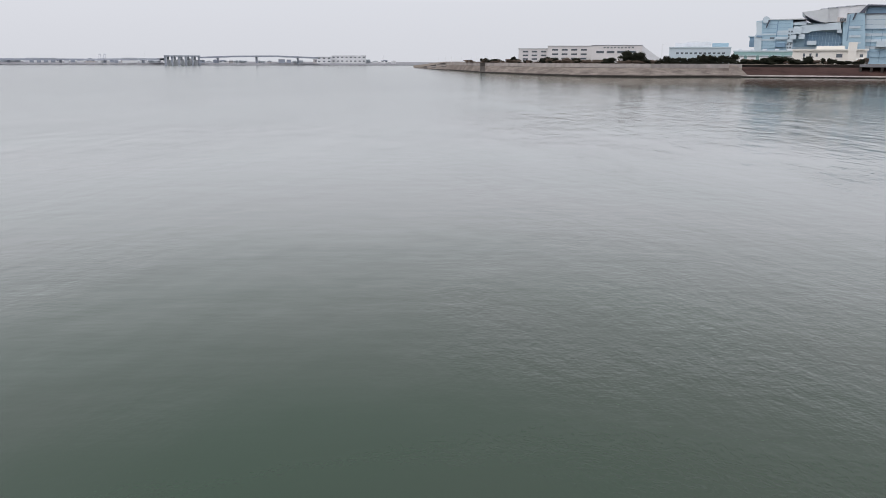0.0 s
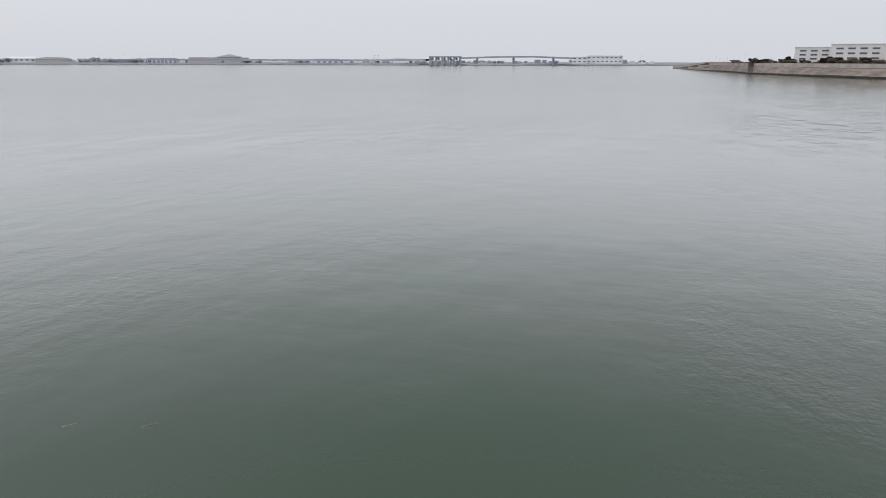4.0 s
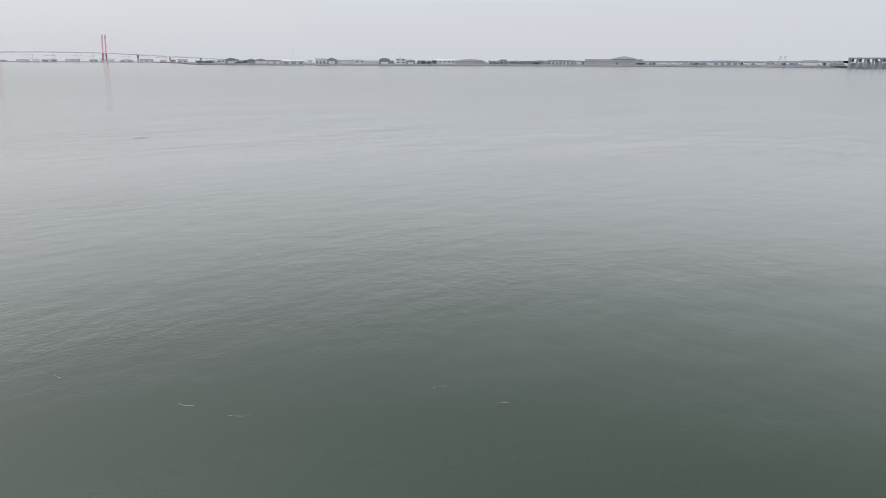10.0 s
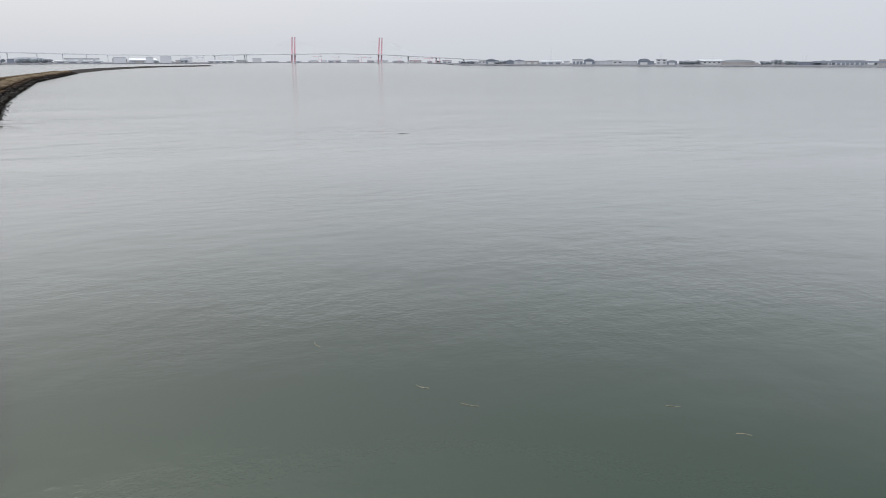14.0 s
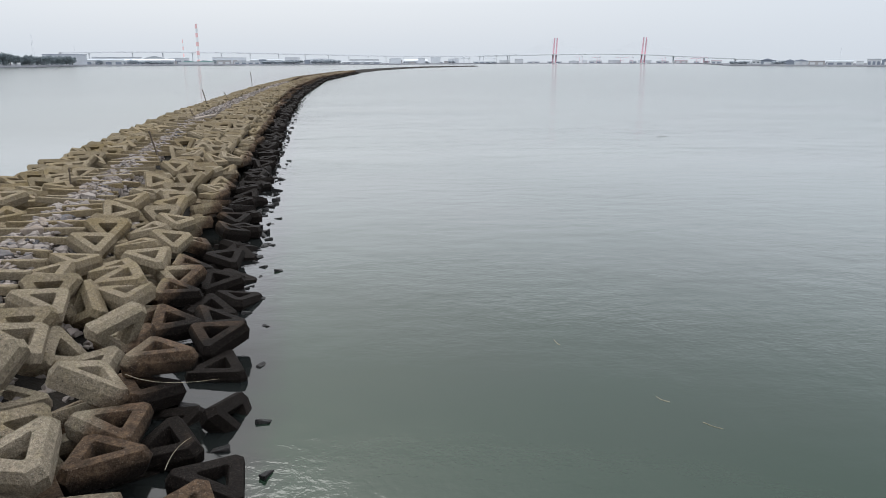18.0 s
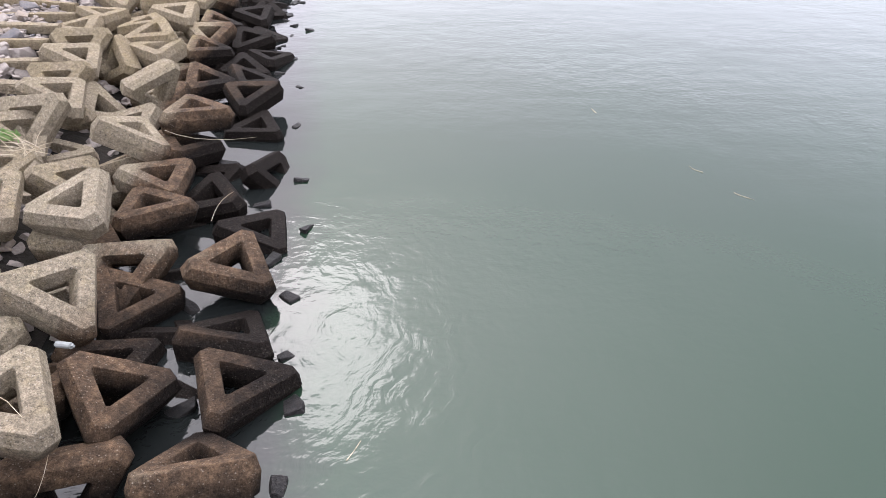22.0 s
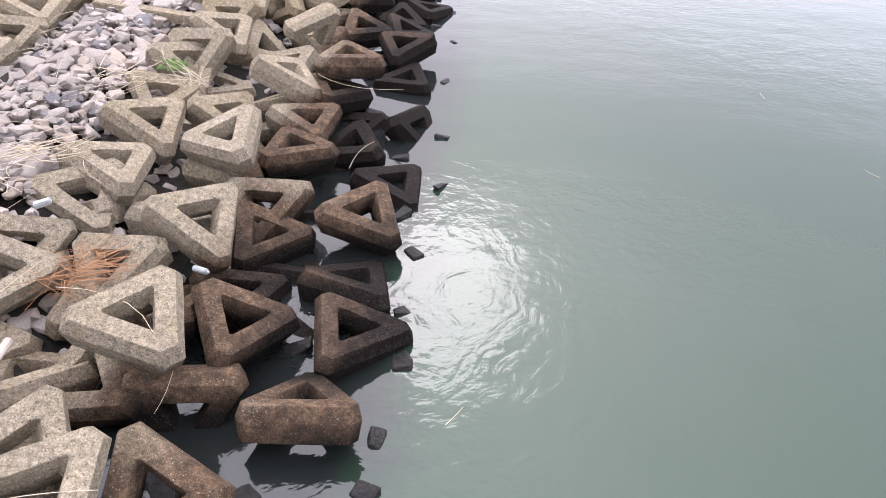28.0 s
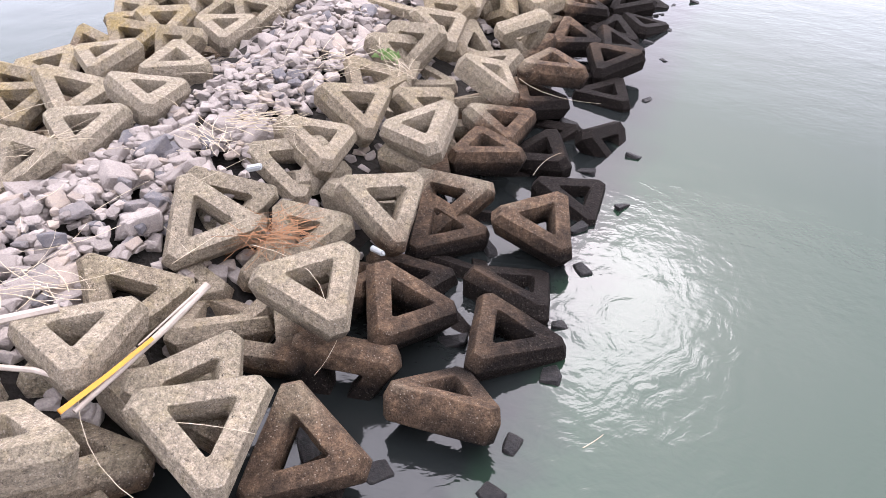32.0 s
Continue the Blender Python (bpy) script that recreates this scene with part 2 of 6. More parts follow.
def water_surface():
    """Turbid grey-green sea water: slack near the blocks, ruffled by wind further out, with patches of fine ripples."""
    n = Nodes("turbid_sea_water")
    far_out = n.add("ShaderNodeVectorMath", operation="LENGTH")
    n.join(n.place(), far_out.inputs[0])
    off = far_out.outputs["Value"]
    patch = n.noise(n.place((0.018, 0.045, 0.02)), 1.0, 4, 0.6)
    puff = n.noise(n.place((0.10, 0.16, 0.1)), 1.0, 3)
    swell = n.noise(n.place((0.22, 0.34, 1)), 1.0, 2)
    ripple = n.noise(n.place((1.3, 1.6, 1)), 1.5, 4, 0.55)
    fine = n.noise(n.place((2.8, 3.4, 1)), 2.6, 2)
    calm = n.ramp(n.sums("ADD", patch, n.sums("MULTIPLY", puff, 0.5)), 0.66, 0.92, 0.10, 0.68)
    body = n.mix(n.ramp(n.noise(n.place((0.05, 0.05, 0.06)), 1.0, 3), 0.35, 0.65), (0.012, 0.031, 0.016), (0.021, 0.032, 0.021))
    # block shade and reflection painted into the water; the sea's lap along the breakwater
    split = n.add("ShaderNodeSeparateXYZ")
    n.join(n.place(), split.inputs[0])
    wobble = n.sums("MULTIPLY", n.noise(n.place(), 0.9, 3), 1.4)
    east_off = n.sums("ADD", n.sums("ADD", split.outputs[0], n.sums("MULTIPLY", split.outputs[1], 0.125)), n.sums("ADD", wobble, 0.3))
    west_off = n.sums("ADD", split.outputs[0], n.sums("MULTIPLY", split.outputs[1], 0.155))
    block_shade = n.sums("MULTIPLY", n.ramp(east_off, -0.35, 0.5, 1.0, 0.0), n.ramp(west_off, -14.0, -13.0))
    body = n.mix(block_shade, body, (0.010, 0.0115, 0.011))
    lap = n.sums("MULTIPLY", n.sums("MULTIPLY", n.ramp(east_off, 0.8, 4.6, 1.0, 0.0), n.ramp(n.noise(n.place(), 0.55, 3), 0.32, 0.62, 0.3, 1.0)), n.ramp(off, 7.0, 15.0, 1.0, 0.04))
    # small waves that run out from the blocks in broken arcs
    out_x, out_y = n.sums("ADD", split.outputs[0], 4.3), n.sums("SUBTRACT", split.outputs[1], 7.6)
    reach = n.sums("POWER", n.sums("ADD", n.sums("MULTIPLY", out_x, out_x), n.sums("MULTIPLY", out_y, out_y)), 0.5)
    arcs = n.add("ShaderNodeCombineXYZ")
    n.join(n.sums("MULTIPLY", n.sums("ADD", reach, n.sums("MULTIPLY", n.noise(n.place(), 1.1, 2), 0.9)), 3.3), arcs.inputs[0])
    n.join(n.sums("MULTIPLY", n.sums("ARCTAN2", out_y, out_x), 4.6), arcs.inputs[1])
    wavelets = n.noise(arcs.outputs[0], 1.6, 3, 0.5)
    # wind-roughened open water; the eastern cove lies in the lee
    lee = n.sums("MULTIPLY", n.ramp(split.outputs[0], 60, 130), n.ramp(split.outputs[1], -10, -70))
    open_sea = n.sums("MULTIPLY", n.ramp(off, 35, 160), n.ramp(lee, 0, 1, 1.0, 0.1))
    chop = n.noise(n.place((0.80, 0.17, 1)), 1.0, 4, 0.55)
    # the water lies flatter towards the far shore
    flat = n.ramp(off, 45, 260, 1.0, 0.12)
    rollers = n.sums("MULTIPLY", n.noise(n.place((0.30, 0.62, 1)), 1.0, 4, 0.55), n.sums("MULTIPLY", n.sums("MULTIPLY", n.ramp(patch, 0.38, 0.58, 0.15, 1.0), n.ramp(west_off, -15.0, -13.0, 0.15, 1.0)), n.ramp(off, 22, 55)))
    calm = n.sums("MULTIPLY", n.sums("MULTIPLY", calm, flat), n.ramp(west_off, -13.0, -15.0, 1.0, 0.3))
    a = n.bump(n.sums("ADD", n.sums("MULTIPLY", n.sums("MULTIPLY", rollers, flat), 1.5), n.sums("MULTIPLY", n.sums("MULTIPLY", chop, flat), n.ramp(lee, 0, 1, 0.1, 0.45))), 0.5, 0.15, n.bump(n.sums("MULTIPLY", swell, flat), 0.22, 0.14))
    b = n.bump(n.sums("MULTIPLY", ripple, calm), 0.5, 0.048, a)
    c = n.bump(n.sums("MULTIPLY", fine, calm), 0.5, 0.020, b)
    d = n.bump(n.sums("MULTIPLY", wavelets, lap), 0.5, 0.026, n.bump(n.sums("MULTIPLY", n.noise(n.place((2.2, 3.0, 1)), 2.0, 2, 0.5), lap), 0.5, 0.013, c))
    ruffled = n.sums("MULTIPLY", n.sums("MULTIPLY", n.ramp(east_off, 0.6, 1.6), lap), n.ramp(puff, 0.3, 0.7, 0.08, 0.18))
    return n.finish(body, n.sums("ADD", n.ramp(open_sea, 0, 1, 0.05, 0.13), ruffled), d, IOR=1.333)


WATER = water_surface()
CONCRETE, CONCRETE_FAR = tidal_concrete("tidal_concrete", False), tidal_concrete("tidal_concrete_joined", True)
# Rubble tone taken near black, carrying the shade of the block gaps.
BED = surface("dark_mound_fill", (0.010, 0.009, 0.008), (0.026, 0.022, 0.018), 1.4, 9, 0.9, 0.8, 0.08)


def stone_paint(name, joined, dark=False):
    n = Nodes(name)
    at = n.coords("Object") if not joined else n.place()
    geo = n.add("ShaderNodeNewGeometry")
    chance = geo.outputs["Random Per Island"] if joined else n.add("ShaderNodeObjectInfo").outputs["Random"]
    grain, blot = n.noise(at, 40, 4), n.noise(at, 7, 5)
    if dark:
        tone = n.mix(n.ramp(blot, 0.35, 0.65), (0.009, 0.0085, 0.0085), (0.024, 0.021, 0.019))
    else:
        tone = n.mix(n.ramp(chance, 0.1, 0.9), (0.188, 0.160, 0.140), (0.325, 0.282, 0.249))
        tone = n.mix(n.ramp(chance, 0.86, 0.9, 0, 0.7), tone, (0.25, 0.195, 0.145))
        tone = n.mix(n.ramp(chance, 0.10, 0.05, 0, 0.8), tone, (0.085, 0.085, 0.095))
        tone = n.mix(n.ramp(blot, 0.40, 0.7, 0, 0.6), tone, (0.19, 0.164, 0.149))
        tone = n.mix(1.0, tone, n.mix(n.ramp(grain, 0.35, 0.65), (0.84, 0.84, 0.84), (1.12, 1.12, 1.11)), "MULTIPLY")
    return n.finish(tone, 0.6 if dark else 0.88, n.bump(n.noise(at, 5, 6, 0.7), 0.5, 0.05, n.bump(blot, 0.6, 0.04, n.bump(grain, 0.5, 0.008))), Specular_IOR_Level=0.2)


STONE, STONE_FAR = stone_paint("pale_broken_stone", False), stone_paint("pale_broken_stone_joined", True)
WET_ROCK = stone_paint("wet_black_rock", False, True)
REED = surface("bleached_reed", (0.50, 0.44, 0.34), (0.36, 0.29, 0.19), 6, 5, 0.8, 0.1)
NEEDLE = surface("rusty_dry_needles", (0.22, 0.10, 0.05), (0.30, 0.17, 0.09), 6, 5, 0.85, 0.1)
DRIFTWOOD = surface("bleached_driftwood", (0.42, 0.36, 0.30), (0.24, 0.20, 0.16), 3, 12, 0.85, 0.5, 0.01)
YELLOW = surface("worn_yellow_paint", (0.55, 0.26, 0.03), (0.42, 0.21, 0.05), 4, 9, 0.7, 0.3)
RUSTY = surface("weathered_post_wood", (0.07, 0.055, 0.042), (0.15, 0.12, 0.09), 4, 10, 0.85, 0.5)
GREEN = surface("fresh_weed_leaf", (0.15, 0.24, 0.08), (0.22, 0.31, 0.13), 8, 4, 0.6, 0.1)
PLASTIC = surface("white_plastic", (0.30, 0.31, 0.30), (0.24, 0.25, 0.24), 5, 6, 0.4, 0.05)

# far shore, base colours paled to stand for the haze of distance
def far(name, a, k=0.8, scale=0.08):
    made = surface(name, a, tuple(v * k for v in a), scale, 12, 0.9, 0.1)
    made.node_tree.nodes["Principled BSDF"].inputs["Specular IOR Level"].default_value = 0.05
    return made


PALE_WALL = far("pale_rendered_wall", (0.76, 0.77, 0.78))
GREY_WALL = far("grey_sheet_wall", (0.66, 0.68, 0.71))
DARK_WALL = far("slate_sheet_wall", (0.31, 0.34, 0.395))
ROOF_GREY = far("grey_sheet_roof", (0.52, 0.55, 0.57))
BROWN_WALL = far("pale_brown_wall", (0.52, 0.49, 0.48))
GREEN_ROOF = far("pale_green_roof", (0.30, 0.46, 0.42))
LAND = far("shore_ground", (0.16, 0.14, 0.12), 0.7, 0.02)
QUAY = far("quay_concrete", (0.20, 0.205, 0.22), 0.75, 0.05)
# Bridge, crane and chimney reds lightened for distance haze.
PINK = far("hazed_red_steel", (0.82, 0.50, 0.57), 0.9)
SLATE_DECK = far("slate_viaduct_concrete", (0.36, 0.39, 0.45), 0.85)
RED = far("hazed_red_band_paint", (0.88, 0.58, 0.56), 0.9)
WHITE = far("white_band_paint", (0.85, 0.85, 0.85), 0.92)
STEEL = far("pale_steel", (0.78, 0.80, 0.82), 0.9)
DECK = far("viaduct_concrete", (0.84, 0.85, 0.86), 0.85)
BLUE = far("light_blue_panel", (0.33, 0.465, 0.555), 0.88)
BLUE_DARK = far("mid_blue_panel", (0.19, 0.29, 0.39), 0.88)
BLUE_PALE = far("pale_blue_band", (0.46, 0.54, 0.59), 0.92)
PLANT_ROOF = far("dark_folded_roof", (0.10, 0.11, 0.14), 0.85)
PARAPET = far("pale_parapet_wall", (0.30, 0.275, 0.262), 0.62, 0.25)
TEAL = far("teal_panel", (0.24, 0.37, 0.365), 0.88)
CREAM = far("cream_render", (0.68, 0.665, 0.62), 0.92)
PANE = surface("dark_window_glass", (0.07, 0.085, 0.10), (0.12, 0.14, 0.16), 0.2, 5, 0.2, 0.02, shine=0.5)
# Haze is mixed into the foliage colour, most in DISTANT_LEAF.
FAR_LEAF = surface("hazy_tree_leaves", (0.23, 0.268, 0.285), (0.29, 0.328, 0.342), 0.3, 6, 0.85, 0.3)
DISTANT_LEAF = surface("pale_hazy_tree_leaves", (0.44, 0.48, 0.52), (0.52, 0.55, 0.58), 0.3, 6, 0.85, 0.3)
SHRUB_LEAF = surface("dark_shrub_leaves", (0.020, 0.024, 0.018), (0.042, 0.044, 0.030), 0.4, 8, 0.85, 0.4)
DRY_LEAF = surface("bare_brown_scrub", (0.12, 0.09, 0.075), (0.19, 0.15, 0.12), 0.4, 8, 0.9, 0.4)
for leafy in (FAR_LEAF, DISTANT_LEAF, SHRUB_LEAF, DRY_LEAF, GREEN):
    tree_nodes = leafy.node_tree.nodes
    lit, both = tree_nodes.new("ShaderNodeBsdfTranslucent"), tree_nodes.new("ShaderNodeMixShader")
    both.inputs[0].default_value = 0.45
    leafy.node_tree.links.new(tree_nodes["Principled BSDF"].inputs["Base Color"].links[0].from_socket, lit.inputs[0])
    leafy.node_tree.links.new(tree_nodes["Principled BSDF"].outputs[0], both.inputs[1])
    leafy.node_tree.links.new(lit.outputs[0], both.inputs[2])
    leafy.node_tree.links.new(both.outputs[0], tree_nodes["Material Output"].inputs[0])
BARK = surface("bark", (0.08, 0.07, 0.06), (0.13, 0.11, 0.09), 1, 8, 0.9, 0.5)


def paving(name, a, b):
    """Slabs that differ from piece to piece, with long stains along the slope."""
    n = Nodes(name)
    chance = n.add("ShaderNodeObjectInfo").outputs["Random"]
    blot, streak = n.noise(n.place(), 0.12, 5, 0.65), n.noise(n.place((0.25, 0.25, 2.2)), 1.0, 4)
    tone = n.mix(n.ramp(n.sums("ADD", blot, n.sums("MULTIPLY", streak, 0.5)), 0.5, 1.0), a, b)
    tone = n.mix(1.0, tone, n.mix(chance, (0.90, 0.89, 0.88), (1.07, 1.07, 1.06)), "MULTIPLY")
    return n.finish(tone, 0.92, n.bump(blot, 0.5, 0.1), Specular_IOR_Level=0.05)


PAVING = paving("slope_paving_slabs", (0.075, 0.064, 0.058), (0.205, 0.180, 0.165))
PAVING_DARK = paving("dark_earth_bank", (0.028, 0.017, 0.016), (0.062, 0.038, 0.034))
WAREHOUSE = far("warehouse_sheet_wall", (0.62, 0.61, 0.615), 0.85)
FOOTING = surface("wet_footing", (0.022, 0.019, 0.018), (0.050, 0.044, 0.040), 0.3, 7, 0.7, 0.4)


# ---- mesh helpers ----
def mesh_of(bm, name, *mats, smooth=False):
    me = bpy.data.meshes.new(name)
    bm.to_mesh(me)
    bm.free()
    for m in mats:
        me.materials.append(m)
    if smooth:
        for p in me.polygons:
            p.use_smooth = True
    return me


def part(name, bm, material, parent, label=""):
    me = bm if isinstance(bm, bpy.types.Mesh) else mesh_of(bm, name, material)
    ob = new(name, me)
    ob.parent = parent
    return tagged(ob, label)


def thing(name, m, label, category, group="", kind=""):
    ob = new(name)
    ob.empty_display_size = 0.2
    ob.matrix_world = m
    return tagged(ob, label, category, group, kind)


def box(bm, x0, x1, y0, y1, z0, z1, bevel=0.0):
    before = len(bm.verts)
    vs = [bm.verts.new((x, y, z)) for z in (z0, z1) for y in (y0, y1) for x in (x0, x1)]
    for q in ((0, 2, 3, 1), (4, 5, 7, 6), (0, 1, 5, 4), (2, 6, 7, 3), (0, 4, 6, 2), (1, 3, 7, 5)):
        bm.faces.new([vs[i] for i in q])
    if bevel and before == 0:
        bmesh.ops.bevel(bm, geom=bm.edges[:], offset=bevel, segments=2, affect="EDGES")
    return bm


def prism(bm, points, z0, z1):
    """An upright prism over a polygon given counter-clockwise."""
    low = [bm.verts.new((x, y, z0)) for x, y in points]
    top = [bm.verts.new((x, y, z1)) for x, y in points]
    n = len(points)
    bm.faces.new(low[::-1])
    bm.faces.new(top)
    for i in range(n):
        bm.faces.new((low[i], low[(i + 1) % n], top[(i + 1) % n], top[i]))
    return bm


def tube(bm, points, r0, r1, sides=6):
    """A tapering tube along points."""
    pts = [Vector(p) for p in points]
    rings = []
    for i, p in enumerate(pts):
        d = (pts[min(i + 1, len(pts) - 1)] - pts[max(i - 1, 0)]).normalized()
        side = d.cross(Vector((0, 0, 1)) if abs(d.z) < 0.9 else Vector((1, 0, 0))).normalized()
        up = side.cross(d)
        r = r0 + (r1 - r0) * i / (len(pts) - 1)
        rings.append([bm.verts.new(p + r * (math.cos(k * math.tau / sides) * side + math.sin(k * math.tau / sides) * up)) for k in range(sides)])
    for a, b in zip(rings, rings[1:]):
        for k in range(sides):
            bm.faces.new((a[k], a[(k + 1) % sides], b[(k + 1) % sides], b[k]))
    bm.faces.new(rings[0][::-1])
    bm.faces.new(rings[-1])
    return bm


def polar(az, d, z=0.0):
    """A place by bearing (degrees to the left of +y), distance and height."""
    a = radians(az)
    return Vector((-math.sin(a) * d, math.cos(a) * d, z))


def height_at(el, d):
    """The height of a top that stands at an elevation angle, d metres off, seen from 6 m."""
    return 6.0 + d * math.tan(radians(el))


# ---- the sea ----
bm = bmesh.new()
ring = [bm.verts.new((4850 * math.cos(k * math.tau / 96), 4850 * math.sin(k * math.tau / 96), 0)) for k in range(96)]
bm.faces.new(ring)
tagged(new("water", mesh_of(bm, "water", WATER)), "calm turbid grey-green bay water with faint ripples", "water", kind="structure")
bm = bmesh.new()
ring = [bm.verts.new((4850 * math.cos(k * math.tau / 96), 4850 * math.sin(k * math.tau / 96), -3)) for k in range(96)]
bm.faces.new(ring)
tagged(new("ground", mesh_of(bm, "sea_bed", BED)), "dark muddy sea bed under the bay", "sea bed", kind="structure")

# ---- the breakwater: its two waterlines by y ----
EAST_Y = (-40, 4, 6.6, 9.8, 14, 19.5, 26.8, 41.8, 77, 136, 250, 430, 555, 696, 844, 1047)
EAST_X = (-1.4, -1.7, -1.8, -2.3, -2.8, -3.7, -4.7, -6.5, -10.9, -16.5, -23, -20, -12, 8, 37, 115)
WEST_Y = (-40, 7.5, 12.7, 27.5, 39, 49, 67, 95, 163, 255, 430, 555, 696, 844, 1047)
WEST_X = (-12.0, -13.6, -15.3, -17.3, -19.4, -20.6, -23.2, -25.9, -31.8, -36.5, -34, -27, -8, 20, 97)


def east(y):
    return float(np.interp(y, EAST_Y, EAST_X))


def west(y):
    return float(np.interp(y, WEST_Y, WEST_X))


def mid(y):
    """The middle of the rubble strip along the crest."""
    return east(y) + (west(y) - east(y)) * float(np.interp(y, (5, 30, 70), (0.49, 0.55, 0.60)))


def crown(y, x):
    """Height of the tops of the blocks over the water, across the breakwater."""
    w = east(y) - west(y)
    return float(np.interp((east(y) - x) / w, (-0.02, 0.05, 0.17, 0.25, 0.42, 0.66, 0.83, 0.96, 1.02), (0.1, 0.26, 0.70, 1.2, 1.35, 1.28, 1.10, 0.62, 0.25)))


def core(y, x):
    """Height of the rubble core under the blocks."""
    u = (east(y) - x) / (east(y) - west(y))
    return float(np.interp(u, (-0.1, 0.17, 0.28, 0.34, 0.40, 0.62, 0.68, 0.8, 0.93, 1.1), (-1.6, -0.55, 0.12, 0.45, 0.86, 0.86, 0.45, 0.12, -0.55, -1.6)))


bm = bmesh.new()
rows = []
for y in [*np.arange(-40, 60, 1.5), *np.arange(60, 300, 6), *np.arange(300, 1060, 25)]:
    row = []
    for u in (-0.10, 0.0, 0.10, 0.20, 0.28, 0.34, 0.40, 0.5, 0.62, 0.68, 0.80, 0.9, 1.0, 1.1):
        x = east(y) + (west(y) - east(y)) * u
        z = core(y, x)
        if y > 420:
            z = float(np.interp(u, (-0.1, 0.1, 0.4, 0.6, 0.95, 1.1), (-1.2, 0.3, 1.3, 1.3, 0.3, -1.2)))
        row.append(bm.verts.new((x, y, z + random.uniform(-0.07, 0.07))))
    rows.append(row)
for a, b in zip(rows, rows[1:]):
    for i in range(len(a) - 1):
        bm.faces.new((a[i], a[i + 1], b[i + 1], b[i]))
bmesh.ops.recalc_face_normals(bm, faces=bm.faces[:])
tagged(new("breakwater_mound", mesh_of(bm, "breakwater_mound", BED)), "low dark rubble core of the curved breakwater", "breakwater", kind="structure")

# ---- triangular concrete blocks ----
def hexagon(r, cut, z):
    """A triangle of inradius r with its corners cut off."""
    out = []
    for k in range(3):
        a = math.pi / 2 + k * math.tau / 3
        c, p = Vector((math.cos(a), math.sin(a), 0)), Vector((-math.sin(a), math.cos(a), 0))
        for s in (-1, 1):
            out.append(c * (2 * r - cut) + p * (s * cut * math.tan(math.pi / 6)) + Vector((0, 0, z)))
    return out


def block_rings(seed):
    rnd = random.Random(seed)
    j = lambda v: v + rnd.uniform(-0.012, 0.012)
    cut = 0.13 + rnd.uniform(-0.02, 0.02)
    return [hexagon(0.372, cut, 0.20), hexagon(j(0.426), cut + 0.03, 0.04), hexagon(j(0.388), cut + 0.01, -0.19),
            hexagon(j(0.174), 0.03, -0.19), hexagon(j(0.135), 0.03, 0.0), hexagon(j(0.174), 0.03, 0.20)]


def block_bm(seed):
    rnd = random.Random(seed + 50)
    bm = bmesh.new()
    rings = [[bm.verts.new(p + Vector([rnd.uniform(-0.008, 0.008) for _ in range(3)])) for p in ring] for ring in block_rings(seed)]
    for a, b in zip(rings, rings[1:] + rings[:1]):
        for i in range(6):
            bm.faces.new((a[i], b[i], b[(i + 1) % 6], a[(i + 1) % 6]))
    bmesh.ops.recalc_face_normals(bm, faces=bm.faces[:])
    bmesh.ops.bevel(bm, geom=bm.edges[:], offset=0.014, segments=2, profile=0.6, affect="EDGES", clamp_overlap=True)
    bmesh.ops.subdivide_edges(bm, edges=[e for e in bm.edges if e.calc_length() > 0.3], cuts=3, use_grid_fill=True)
    for v in bm.verts:
        n = noise.noise(v.co * 9 + Vector((seed * 7.3, 0, 0)))
        v.co += v.co.normalized() * n * 0.010
        chip = noise.noise(v.co * 3.1 + Vector((0, seed * 5.1, 0)))
        if chip > 0.35:
            v.co *= 1 - 0.05 * (chip - 0.35)
    return bm


BLOCKS = [mesh_of(block_bm(k), "concrete_block", CONCRETE) for k in range(5)]
placed = []


def block(x, y, z, rx, ry, rz):
    """One block lying on the mound, at its middle."""
    tone = "wet black" if z < 0.32 else "brown tide-stained" if z < 0.62 else "pale weathered"
    ob = tagged(new("concrete_block", BLOCKS[len(placed) % 5]), f"{tone} triangular concrete armour block with a triangular hole",
                "concrete block", "blocks on the breakwater")
    ob.matrix_world = pose(x, y, z, rx, ry, rz)
    placed.append((x, y))
    return ob


block(-4.77, 1.74, 1.24, -22, 2, 48)
block(-4.93, 2.29, 0.35, -13, 11, 61)
block(-3.73, 2.88, 0.97, 17, -12, 107)
block(-5.40, 2.98, 1.14, -0, 3, 109)
block(-4.25, 3.28, 0.80, 17, -26, 125)
block(-3.15, 3.42, 0.45, 23, -10, 40)
block(-5.84, 3.86, 0.84, 28, -10, 82)
block(-5.21, 4.43, 0.32, -14, 14, 59)
block(-3.61, 4.70, 0.12, 70, -54, 36)
block(-2.35, 4.79, 0.25, 13, -23, -110)
block(-4.04, 4.87, 1.05, 7, -11, 118)
block(-6.03, 5.28, 0.98, 33, -5, 62)
block(-3.44, 5.66, 0.43, 19, 9, 68)
block(-5.26, 5.67, 0.30, 4, 33, 53)
block(-6.30, 5.91, 0.81, 40, -23, 78)
block(-5.15, 6.05, 0.62, 10, -29, 59)
block(-2.27, 6.08, 0.13, 6, 8, 51)
block(-11.25, 6.40, 0.89, 11, -12, 103)
block(-3.88, 6.46, 0.06, 9, 5, 78)
block(-4.39, 6.79, 0.94, 26, -21, 106)
block(-10.44, 6.83, 1.09, 27, -6, 96)
block(-2.56, 7.04, 0.04, 8, -17, -132)
block(-6.22, 7.13, 0.83, 18, -25, 104)
block(-8.97, 7.14, 1.29, 13, 3, 108)
block(-3.99, 7.59, 0.19, 12, -1, 50)
block(-6.10, 7.62, 1.00, 20, 1, 106)
block(-4.17, 8.07, 0.38, 18, -29, 61)
